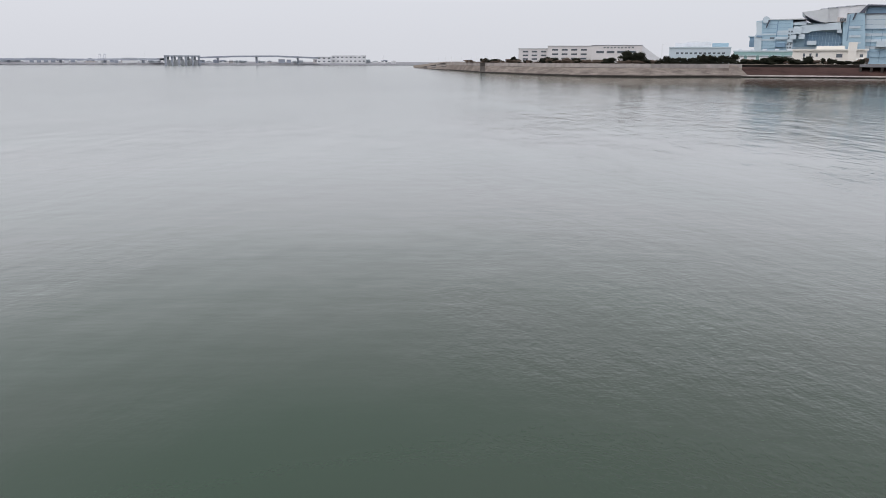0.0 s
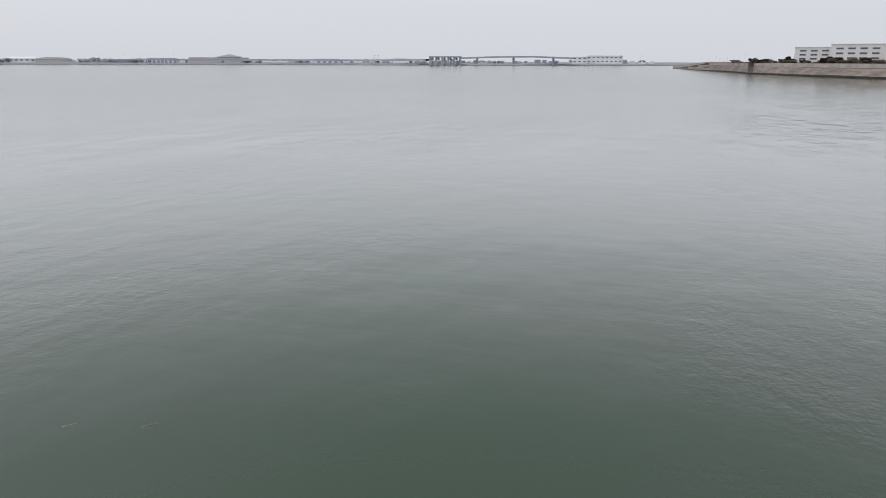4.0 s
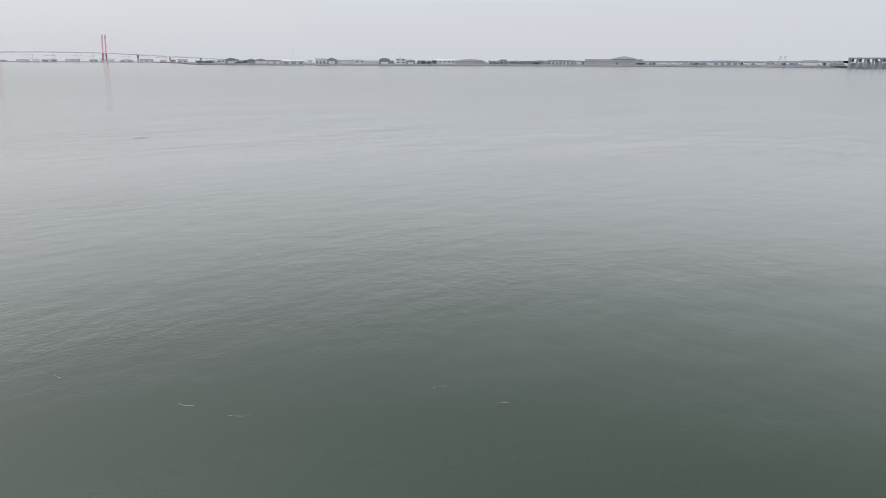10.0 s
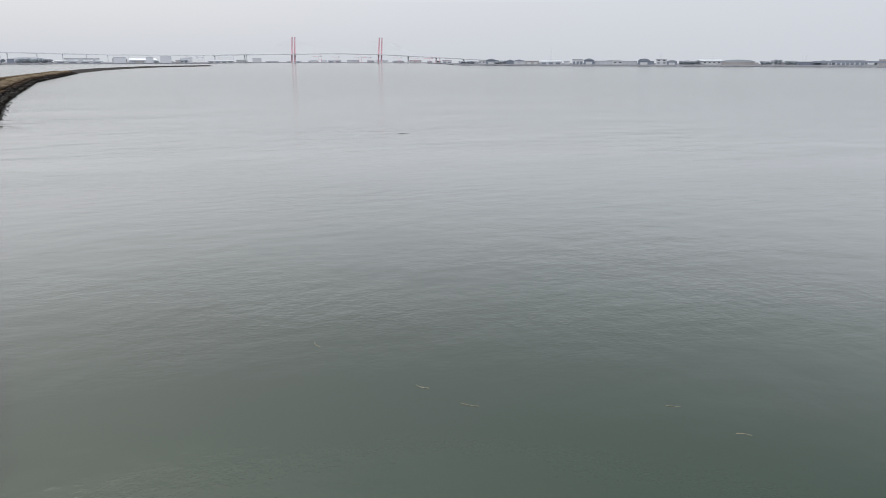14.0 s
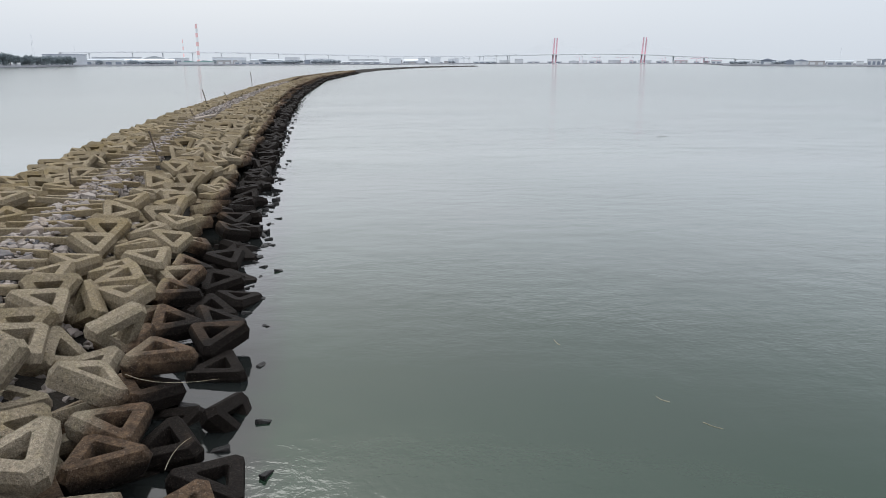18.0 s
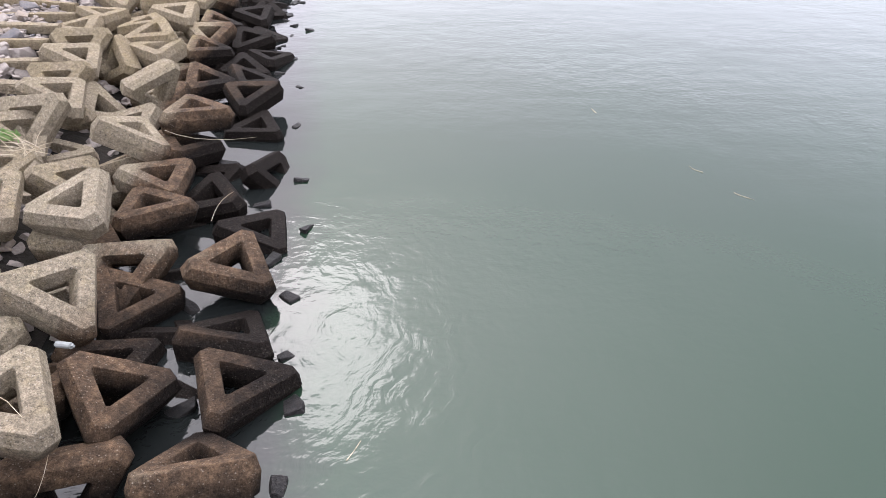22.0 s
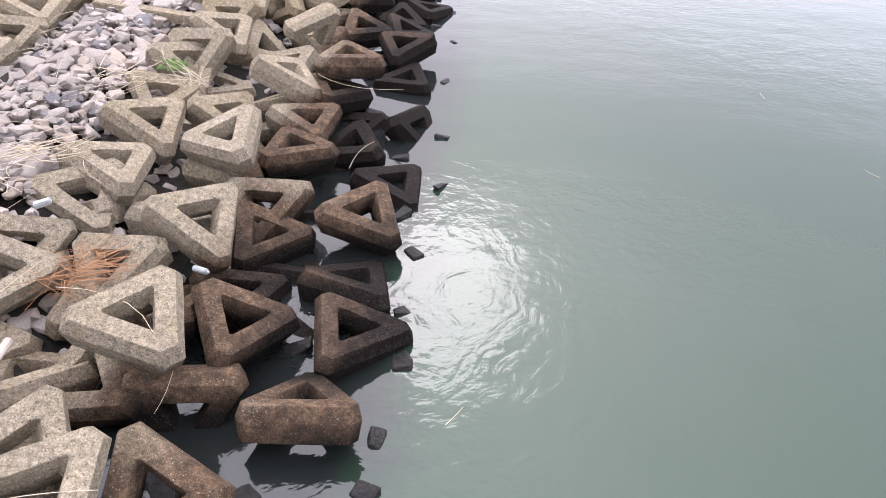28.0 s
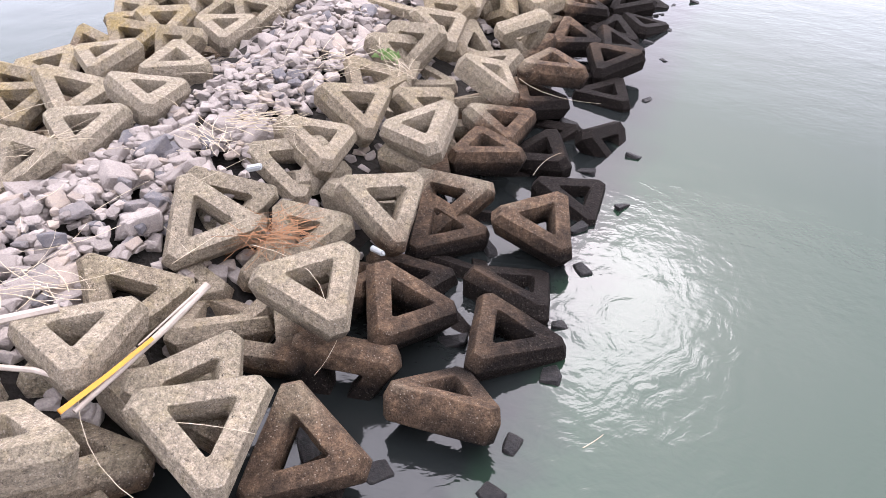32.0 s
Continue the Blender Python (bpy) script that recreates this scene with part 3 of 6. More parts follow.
block(-2.77, 8.20, 0.36, 9, -14, 116)
block(-11.27, 8.20, 1.07, -3, -8, 93)
block(-9.88, 8.58, 1.11, 7, 0, 41)
block(-4.94, 8.71, 1.03, -11, -11, 105)
block(-6.26, 8.87, 1.04, 21, -11, 107)
block(-4.30, 9.53, 0.48, -2, 1, 34)
block(-2.76, 9.61, -0.01, 13, -3, 101)
block(-5.56, 9.90, 0.73, 30, -21, 114)
block(-6.92, 10.22, 0.81, 21, -8, 72)
block(-4.43, 10.42, 0.53, 10, -1, 93)
block(-3.67, 10.43, 0.15, 8, -12, 1)
block(-10.52, 10.48, 1.05, 5, -6, 98)
block(-5.01, 11.13, 1.00, 29, -7, 127)
block(-4.52, 12.03, 0.36, 7, 11, 62)
block(-4.43, 12.59, 0.81, -1, 4, 24)
block(-6.84, 12.60, 1.13, 23, -11, 106)
block(-6.57, 13.45, 0.51, 36, 22, 53)
block(-3.60, 13.62, 0.01, 3, -3, -6)
block(-5.70, 14.09, 0.77, 140, -66, 2)
block(-3.92, 14.65, 0.35, 4, -9, 58)
block(-7.59, 15.48, 1.16, 26, -36, 61)
block(-7.28, 14.52, 1.19, 19, -10, 105)
block(-7.29, 13.63, 1.02, 20, -34, 57)
block(-6.85, 11.57, 1.12, 25, -43, 54)
block(-6.94, 11.23, 0.99, 31, -22, 104)
block(-6.90, 15.54, 0.76, 55, -26, -26)
block(-5.08, 15.45, 0.37, 15, 3, 39)
block(-6.11, 15.82, 0.93, -0, -1, 80)
block(-6.37, 16.51, 1.10, 10, -6, -3)
block(-4.67, 17.24, 0.04, 11, 8, 15)
block(-5.58, 17.38, 0.49, 8, 8, 36)
block(-6.91, 17.55, 1.02, -8, 5, 119)
block(-8.12, 18.03, 1.11, 6, 5, 80)
block(-4.18, 18.05, 0.03, 5, 8, 72)
block(-5.64, 18.18, 0.61, 12, -14, 71)
block(-6.51, 18.63, 1.01, 8, -7, 99)
block(-5.82, 19.56, 0.52, 9, 14, 37)
block(-7.20, 19.95, 1.02, -4, 7, 126)
block(-4.73, 20.02, -0.04, 8, 6, 32)
block(-8.47, 20.02, 1.10, 17, -12, 86)
block(-6.72, 21.20, 0.87, 19, -9, 80)
block(-8.62, 21.46, 1.16, 20, -21, 75)
block(-12.52, 21.54, 0.77, 1, -9, 30)
block(-7.47, 21.85, 1.02, -12, 3, 126)
block(-12.99, 22.80, 0.88, 28, -8, -12)
block(-7.24, 23.44, 0.94, 14, 2, 75)
block(-9.10, 23.54, 1.26, 22, -5, 47)
block(-13.08, 24.59, 0.96, 12, -7, 24)
block(-7.97, 25.64, 1.08, -1, -16, 91)
block(-9.47, 25.95, 1.17, -5, -8, 83)
block(-13.92, 26.37, 1.27, 3, -9, 64)
block(-13.79, 27.34, 0.95, 12, 4, 39)
block(-9.82, 29.75, 1.24, 25, -5, 49)
block(-8.77, 34.08, 1.09, 4, -2, 72)
block(-10.34, 34.16, 1.23, 18, -13, 76)
block(-9.22, 37.04, 1.16, 24, 4, 66)
block(-8.92, 38.72, 1.08, 16, 9, 49)
block(-11.53, 40.35, 1.08, 10, 14, 73)
block(-2.95, 11.65, -0.05, 20, 50, 20)

# the rest of the armour: loose rows along the curve
rnd = random.Random(11)
verts, faces = [], []
near_count = 0
for row, y in enumerate(np.arange(-9, 420, 1.08)):
    w = east(y) - west(y)
    for u in np.arange(1.25, w - 0.3, 1.2):
        yy = y + rnd.uniform(-0.2, 0.2)
        x = east(yy) - u + rnd.uniform(-0.25, 0.25)
        pick = [rnd.random() for _ in range(6)]
        if -1.3 < x - mid(yy) < 1.5:
            continue
        if 2.5 < yy < 14 and x > east(yy) - 5.2:
            continue
        if yy < 42 and any((x - a) ** 2 + (yy - b) ** 2 < 0.95 ** 2 for a, b in placed):
            continue
        slope = (crown(yy, x - 0.5) - crown(yy, x + 0.5)) * 25
        height = crown(yy, x) - 0.33 + 0.22 * pick[0]
        if u < 2.8 or pick[5] > 0.8:
            m = pose(x, yy, height, (pick[1] - 0.4) * 30, slope * 0.5 + (pick[2] - 0.5) * 30, pick[3] * 360)
        elif row % 2:  # leans back on the flat one of the row before it
            m = pose(x, yy, height, 14 + 20 * pick[1], -24 - 20 * pick[2], 40 + 36 * pick[3])
        else:
            m = pose(x, yy, height, 4 + 20 * pick[1], -18 + 18 * pick[2], 82 + 44 * pick[3])
        if yy < 21 and near_count < 250:
            ob = block(*m.translation, 0, 0, 0)
            ob.matrix_world = m
            near_count += 1
        else:
            base = len(verts)
            for ring in block_rings(int(pick[4] * 8)):
                verts += [tuple(m @ p) for p in ring]
            for a in range(6):
                b = (a + 1) % 6
                faces += [(base + 6 * a + i, base + 6 * b + i, base + 6 * b + (i + 1) % 6, base + 6 * a + (i + 1) % 6) for i in range(6)]
under_verts, under_faces = [], []
for y in np.arange(-8, 48, 1.4):
    for u in np.arange(1.5, east(y) - west(y) - 0.6, 1.4):
        x = east(y) - u + rnd.uniform(-0.3, 0.3)
        if abs(x - mid(y)) < 1.3:
            continue
        m = pose(x, y, crown(y, x) - (0.78 if y < 14 else 0.66) + rnd.uniform(-0.1, 0.1), rnd.uniform(-22, 22), rnd.uniform(-22, 22), rnd.uniform(0, 360))
        if 1.5 < y < 13.5 and x > -9.5:
            ob = tagged(new("concrete_block", BLOCKS[len(under_verts) % 5]), "dark concrete armour block half buried under the upper layer", "concrete block", "blocks on the breakwater")
            ob.matrix_world = m
            rnd.randrange(8)
            continue
        base = len(under_verts)
        for ring in block_rings(rnd.randrange(8)):
            under_verts += [tuple(m @ p) for p in ring]
        for a in range(6):
            b = (a + 1) % 6
            under_faces += [(base + 6 * a + i, base + 6 * b + i, base + 6 * b + (i + 1) % 6, base + 6 * a + (i + 1) % 6) for i in range(6)]
me = bpy.data.meshes.new("buried_concrete_blocks")
me.from_pydata(under_verts, [], under_faces)
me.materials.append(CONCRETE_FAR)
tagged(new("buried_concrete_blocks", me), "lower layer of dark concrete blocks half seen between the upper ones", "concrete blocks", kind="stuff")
me = bpy.data.meshes.new("distant_concrete_blocks")
me.from_pydata(verts, [], faces)
me.materials.append(CONCRETE_FAR)
tagged(new("distant_concrete_blocks", me), "hundreds of triangular concrete armour blocks receding along the breakwater", "concrete blocks", kind="stuff")


# ---- broken stone along the crest ----
def stone_hull(seed, size):
    rnd = random.Random(seed)
    pts = []
    for sx in (-0.5, 0.5):
        for sy in (-0.5, 0.5):
            for sz in (-0.5, 0.5):
                k = rnd.uniform(0.4, 1.0)
                pts.append(Vector((sx * k * size[0], sy * rnd.uniform(0.35, 1.0) * size[1], sz * rnd.uniform(0.3, 1.0) * size[2])))
    for _ in range(4):
        v = Vector((rnd.gauss(0, 1), rnd.gauss(0, 1), rnd.gauss(0, 1))).normalized() * rnd.uniform(0.4, 0.52)
        pts.append(Vector((v.x * size[0], v.y * size[1], v.z * size[2])))
    bm = bmesh.new()
    for p in pts:
        bm.verts.new(p)
    res = bmesh.ops.convex_hull(bm, input=bm.verts[:])
    bmesh.ops.delete(bm, geom=list({g for g in res["geom_interior"] + res["geom_unused"] if isinstance(g, bmesh.types.BMVert)}), context="VERTS")
    bmesh.ops.dissolve_limit(bm, angle_limit=0.22, verts=bm.verts[:], edges=bm.edges[:])
    return bm


def soften(bm, w):
    bmesh.ops.bevel(bm, geom=bm.edges[:], offset=w, segments=1, affect="EDGES", clamp_overlap=True)
    return bm


def broken_stone(seed):
    """An angular stone with worn edges and an uneven skin."""
    bm = soften(stone_hull(seed, (1.0, 0.6 + 0.05 * (seed % 5), 0.48 + 0.05 * (seed % 4))), 0.028)
    bmesh.ops.triangulate(bm, faces=bm.faces[:])
    bmesh.ops.subdivide_edges(bm, edges=[e for e in bm.edges if e.calc_length() > 0.16], cuts=1)
    bmesh.ops.triangulate(bm, faces=bm.faces[:])
    for v in bm.verts:
        v.co += v.co.normalized() * (0.025 * noise.noise(v.co * 3.5 + Vector((seed * 3.7, 0, 0))) + 0.02 * noise.noise(v.co * 11))
    return bm


STONES = [mesh_of(broken_stone(k), "rubble_stone", STONE) for k in range(14)]
ROCKS = [mesh_of(broken_stone(100 + k), "waterline_rock", WET_ROCK) for k in range(6)]
NEAR_HULLS = [([v.co.copy() for v in me.vertices], [tuple(p.vertices) for p in me.polygons]) for me in STONES[:10]]
HULLS = []
for k in range(10):
    bm = stone_hull(40 + k, (1.0, 0.6, 0.45))
    bm.verts.index_update()
    HULLS.append(([v.co.copy() for v in bm.verts], [tuple(v.index for v in f.verts) for f in bm.faces]))
    bm.free()
rnd = random.Random(5)
verts, faces = [], []
many = 0
for y in np.arange(-9, 190, 0.14):
    half = float(np.interp(y, (0, 4, 7, 30, 80), (1.3, 1.25, 1.12, 1.12, 1.05)))
    for _ in range(19 if y < 20 else 12 if y < 40 else 8 if y < 70 else 4):
        off = rnd.triangular(-half, half, 0.0) * 0.2 + rnd.uniform(-half, half) * 0.85
        x, yy = mid(y) + off, y + rnd.uniform(-0.2, 0.2)
        big = rnd.random()
        size = 0.13 + 0.26 * big ** 3 + (0.2 if big > 0.97 else 0) + (0.12 if y > 60 else 0.05 if y > 20 else 0.04 if y < 6.5 else 0)
        if big < 0.5 and rnd.random() < 0.3:
            off *= 1.45
            x = mid(y) + off
        heap = 0.94 + 0.30 * (1 - (off / half) ** 2)
        lift = rnd.uniform(-0.13, 0.06)
        m = pose(x, yy, heap + lift, rnd.uniform(-22, 22), rnd.uniform(-22, 22), rnd.uniform(0, 360)) @ Matrix.Diagonal((size * 1.1, size * 1.1, size * 1.0, 1))
        if 2.6 < yy < 12.5 and many < 300 and lift > -0.03 and size > 0.2:
            many += 1
            ob = new("rubble_stone", STONES[many % 14])
            ob.matrix_world = m
            tagged(ob, "angular pale grey broken stone on the breakwater crest" if size < 0.4 else "large angular pale grey boulder on the breakwater crest",
                   "stone", "rubble along the crest")
        else:
            pick = rnd.randrange(10)
            vs, fs = (NEAR_HULLS if yy < 26 else HULLS)[pick]
            base = len(verts)
            verts += [tuple(m @ p) for p in vs]
            faces += [tuple(base + i for i in f) for f in fs]
# stones that have rolled down between the blocks
for y in np.arange(-2, 34, 0.16):
    for _ in range(9):
        x, yy, size = mid(y) + rnd.choice((-1, 1)) * rnd.uniform(0.9, 3.0), y + rnd.uniform(-0.2, 0.2), rnd.uniform(0.14, 0.34)
        m = pose(x, yy, core(yy, x) + 0.05, rnd.uniform(-40, 40), rnd.uniform(-40, 40), rnd.uniform(0, 360)) @ Matrix.Diagonal((size * 1.1, size * 1.1, size, 1))
        vs, fs = NEAR_HULLS[rnd.randrange(10)]
        base = len(verts)
        verts += [tuple(m @ p) for p in vs]
        faces += [tuple(base + i for i in f) for f in fs]
me = bpy.data.meshes.new("rubble_strip")
me.from_pydata(verts, [], faces)
me.materials.append(STONE_FAR)
tagged(new("rubble_strip", me), "strip of pale broken stone filling the breakwater crest", "rubble", kind="stuff")


# ---- concrete sleepers laid across the crest ----
SLEEPER = mesh_of(box(bmesh.new(), -1.25, 1.25, -0.11, 0.11, -0.10, 0.10, 0.02), "sleeper", CONCRETE)
for y in np.arange(13.2, 66, 1.15):
    ob = tagged(new("concrete_sleeper", SLEEPER), "narrow weathered concrete sleeper laid across the rubble crest", "sleeper", "sleepers along the crest")
    ob.matrix_world = pose(mid(y) + rnd.uniform(-0.4, 0.4), y + rnd.uniform(-0.15, 0.15), 1.22 + rnd.uniform(-0.05, 0.05), rnd.uniform(-6, 6), rnd.uniform(-4, 4), rnd.uniform(-9, 9))


# ---- black rocks along the waterline ----
def rock(x, y, size, k, z=0.0):
    ob = tagged(new("waterline_rock", ROCKS[k % 6]), "small wet black rock breaking the water beside the blocks", "rock", "rocks along the waterline")
    ob.matrix_world = pose(x, y, z - 0.03, k * 37 % 30 - 15, k * 53 % 30 - 15, k * 71) @ Matrix.Diagonal((size * 0.85, size * 0.85, size * 0.85, 1))


rnd = random.Random(3)
k = 0
# The rock at (-3.42, 3.78) is added only to darken a block's hole.
for x, y, size in ((-2.92, 10.62, 0.42), (-2.06, 9.85, 0.40), (-2.03, 8.02, 0.42), (-1.9, 6.8, 0.34), (-1.64, 5.94, 0.46), (-2.39, 11.52, 0.36),
                   (-2.88, 13.98, 0.36), (-3.2, 16.3, 0.28), (-3.82, 17.24, 0.40), (-3.65, 18.34, 0.34), (-3.82, 12.15, 0.55), (-2.42, 8.94, 0.45),
                   (-3.33, 7.79, 0.5), (-2.86, 5.87, 0.50), (-1.6, 4.81, 0.40), (-1.5, 4.15, 0.42), (-2.6, 3.85, 0.45), (-3.42, 3.78, 0.62), (-4.25, 19.28, 0.36), (-4.04, 20.4, 0.26),
                   (-4.33, 24.15, 0.36), (-5.11, 25.46, 0.44), (-5.66, 23.25, 0.4), (-4.52, 24.3, 0.3), (-5.0, 27.5, 0.42), (-5.32, 29.88, 0.36), (-5.76, 33.8, 0.3), (-6.06, 38.4, 0.3)):
    rock(x, y, size, k)
    k += 1
for y in np.arange(18.5, 130, 0.5):
    rock(east(y) + rnd.triangular(-1.4, 0.35, -0.6), y, rnd.uniform(0.25, 0.6), k)
    k += 1


# ---- flotsam: poles, boards, reeds, weeds ----
def pole(x, y, h, lean, turn, r=0.07):
    ob = thing("marker_pole", pose(x, y, 0.75, 0, lean, turn), "thin dark weathered pole leaning out of the breakwater rubble", "pole", "poles on the breakwater")
    part("shaft", tube(bmesh.new(), [(0, 0, 0), (0.02, 0, h * 0.5), (0, 0, h)], r, r * 0.8, 8), RUSTY, ob)
    bm = tube(bmesh.new(), [(0, 0, h), (0, 0, h + 0.12)], r * 1.25, r * 1.1, 8)
    part("cap", bm, RUSTY, ob)


pole(-12.6, 39.1, 1.7, -12, 20, 0.05)
pole(-13.3, 29.9, 1.0, 4, 0, 0.04)
pole(-17.0, 64.2, 1.4, -28, 10, 0.05)
pole(-22.9, 90.5, 2.0, -12, 0, 0.06)
pole(-20.2, 92.0, 1.8, -30, 0, 0.05)
pole(-33.0, 171.4, 3.0, -4, 0, 0.07)

board = thing("driftwood_pole", Matrix.Identity(4), "bleached driftwood pole split at one end, lying across the blocks", "driftwood")
part("shaft", tube(bmesh.new(), [(-4.59, 2.32, 1.26), (-4.61, 2.75, 1.29), (-4.65, 3.46, 1.34), (-4.73, 4.05, 1.38)], 0.024, 0.042, 9), DRIFTWOOD, board)
part("painted_strip", tube(bmesh.new(), [(-4.64, 2.23, 1.32), (-4.61, 2.69, 1.345), (-4.61, 3.22, 1.37)], 0.034, 0.026, 4), YELLOW, board, "worn yellow painted strip")
part("splinter", tube(bmesh.new(), [(-4.66, 3.1, 1.36), (-4.68, 3.5, 1.39), (-4.70, 3.9, 1.42)], 0.008, 0.014, 5), DRIFTWOOD, board)
for a, b, r in (((-6.6, 2.1, 1.28), (-5.74, 3.09, 1.36), 0.055), ((-5.75, 2.37, 1.17), (-5.08, 2.58, 1.17), 0.03), ((-16.6, 61.0, 1.5), (-15.4, 63.5, 1.7), 0.12)):
    ob = thing("driftwood_stick", Matrix.Identity(4), "bleached white driftwood stick lying on the stones", "driftwood", "driftwood sticks")
    c = (Vector(a) + Vector(b)) / 2 + Vector((0.02, 0.03, 0.02))
    part("shaft", tube(bmesh.new(), [a, c, b], r, r * 0.8, 7), DRIFTWOOD, ob)


def reed(x, y, z, length, turn, rise, rnd, mat=REED, r=0.008, name="dead_reed", label="bleached dead reed stalk caught among the blocks"):
    a = radians(turn)
    pts = []
    bend = rnd.uniform(-0.6, 0.6)
    for i in range(6):
        s = i / 5
        side = bend * length * s * (1 - s)
        pts.append((x + length * s * math.cos(a) - side * math.sin(a), y + length * s * math.sin(a) + side * math.cos(a), z + length * rise * s * (1.3 - 0.5 * s)))
    ob = thing(name, Matrix.Identity(4), label, "reed", "reeds on the breakwater")
    part("stalk", tube(bmesh.new(), pts, r, r * 0.6, 5), mat, ob)


rnd = random.Random(21)
for i in range(46):
    y = rnd.uniform(2.5, 14)
    x = mid(y) + rnd.uniform(-1.4, 1.6)
    reed(x, y, crown(y, x) + rnd.uniform(0.0, 0.08), rnd.uniform(0.4, 1.1), rnd.uniform(0, 360), rnd.uniform(0.02, 0.2), rnd, REED, rnd.uniform(0.0025, 0.0045))
for i in range(16):
    reed(-6.25 + rnd.gauss(0, 0.12), 10.3 + rnd.gauss(0, 0.12), 1.15, rnd.uniform(0.3, 0.6), rnd.uniform(0, 360), rnd.uniform(0.2, 0.9), rnd, REED, 0.006)
for i in range(18):
    reed(-7.0 + rnd.gauss(0, 0.25), 7.2 + rnd.gauss(0, 0.2), 1.38, rnd.uniform(0.3, 0.7), rnd.uniform(0, 60), rnd.uniform(0.0, 0.25), rnd, REED, 0.006)
for x, y, count, turn in ((-6.96, 6.51, 24, -20), (-6.9, 7.25, 16, 20), (-7.4, 10.0, 16, 60), (-8.8, 5.4, 14, 55), (-6.2, 3.19, 22, 10), (-7.1, 9.1, 10, 70)):
    for i in range(count):
        reed(x + rnd.gauss(0, 0.16), y + rnd.gauss(0, 0.13), 1.34 + rnd.uniform(-0.04, 0.06), rnd.uniform(0.25, 0.75), turn + rnd.gauss(0, 28) + rnd.choice((0, 180)), rnd.uniform(-0.02, 0.18), rnd, REED, rnd.uniform(0.003, 0.007))
for x, y, z, length, turn, rise in ((-3.58, 4.83, 0.95, 0.55, -100, -1.2), (-4.9, 2.55, 1.1, 1.4, -20, -0.1), (-3.9, 2.7, 1.15, 0.8, 15, 0.15), (-4.9, 4.9, 1.3, 1.3, -15, -0.05),
                                    (-3.2, 8.9, 0.7, 0.5, 60, 0.6), (-10.6, 11.6, 1.35, 2.2, -40, 0.02), (-6.0, 9.4, 1.5, 1.6, -150, 0.02), (-9.8, 6.2, 1.4, 1.5, -80, 0.05),
                                    (-5.4, 4.2, 1.3, 1.0, 80, 0.1), (-4.5, 11.2, 1.1, 1.6, -10, 0.0)):
    reed(x, y, z, length, turn, rise, rnd, REED, 0.004)
for x, y, length, turn in ((4.87, 11.84, 0.3, 125), (5.16, 11.05, 0.36, -45), (8.56, 9.48, 0.25, -35), (8.97, 8.2, 0.25, -40), (-0.95, 5.15, 0.3, 65), (3.46, 14.7, 0.3, 100)):
    reed(x, y, 0.004, length, turn, 0.0, rnd, REED, 0.005, "floating_reed", "pale reed stalk floating on the water")

bm = bmesh.new()
for i in range(130):
    a, l = rnd.gauss(0.5, 0.7) + rnd.choice((0, math.pi)), rnd.uniform(0.25, 0.6)
    x, y = -5.15 + rnd.gauss(0, 0.22), 5.6 + rnd.gauss(0, 0.16)
    z = 0.98 + rnd.uniform(-0.12, 0.1)
    tube(bm, [(x, y, z), (x + l * math.cos(a), y + l * math.sin(a), z + rnd.uniform(-0.08, 0.05))], 0.004, 0.003, 3)
tagged(new("dry_needles", mesh_of(bm, "dry_needles", NEEDLE)), "tangle of rusty dry needles wedged between two blocks", "dry needles", kind="stuff")

weed = thing("green_weed", pose(-6.85, 10.75, 1.15), "small bright green weed growing between the stones", "plant")
for i in range(34):
    bm = bmesh.new()
    a, l = rnd.uniform(0, math.tau), rnd.uniform(0.10, 0.24)
    d, s = Vector((math.cos(a), math.sin(a), 0)), Vector((-math.sin(a), math.cos(a), 0))
    o = Vector((rnd.gauss(0, 0.12), rnd.gauss(0, 0.08), 0))
    l0, l1, l2 = o, o + d * l * 0.5 + Vector((0, 0, 0.12)), o + d * l + Vector((0, 0, 0.07))
    vs = [bm.verts.new(p) for p in (l0 - s * 0.008, l0 + s * 0.008, l1 + s * 0.012, l2, l1 - s * 0.012)]
    bm.faces.new(vs)
    part("leaf", bm, GREEN, weed)
log = thing("floating_branch", pose(22.1, 60.0, 0), "dark waterlogged branch floating on the bay", "branch")
part("stem", tube(bmesh.new(), [(-0.5, 0.08, 0.0), (-0.1, 0, 0.012), (0.45, -0.1, 0.0)], 0.018, 0.012, 6), RUSTY, log)
litter = thing("plastic_bottle", pose(-4.2, 6.2, 0.70, 80, 0, 70), "pale plastic bottle wedged between the blocks", "bottle")
part("body", tube(bmesh.new(), [(0, 0, 0), (0, 0, 0.02), (0, 0, 0.17), (0, 0, 0.21)], 0.04, 0.036, 10), PLASTIC, litter)
part("cap", tube(bmesh.new(), [(0, 0, 0.21), (0, 0, 0.25)], 0.016, 0.016, 8), PLASTIC, litter)

scrap = thing("foam_scrap", pose(-6.04, 6.24, 1.30, 8, -12, 30), "small worn white foam scrap among the stones", "litter")
bm = box(bmesh.new(), -0.10, 0.10, -0.045, 0.045, -0.03, 0.04, 0.015)
part("body", bm, PLASTIC, scrap)


# ---- far shore ----
SHORE_AZ = (-88, -80, -72, -65, -50, -30, -24, -21.5, -9, -6, 0, 10, 22, 25, 32, 45)
SHORE_D = (1050, 1000, 980, 1080, 1150, 1200, 1400, 3330, 3330, 2300, 1900, 1500, 1250, 1000, 900, 800)


def shore(az):
    return float(np.interp(az, SHORE_AZ, SHORE_D))


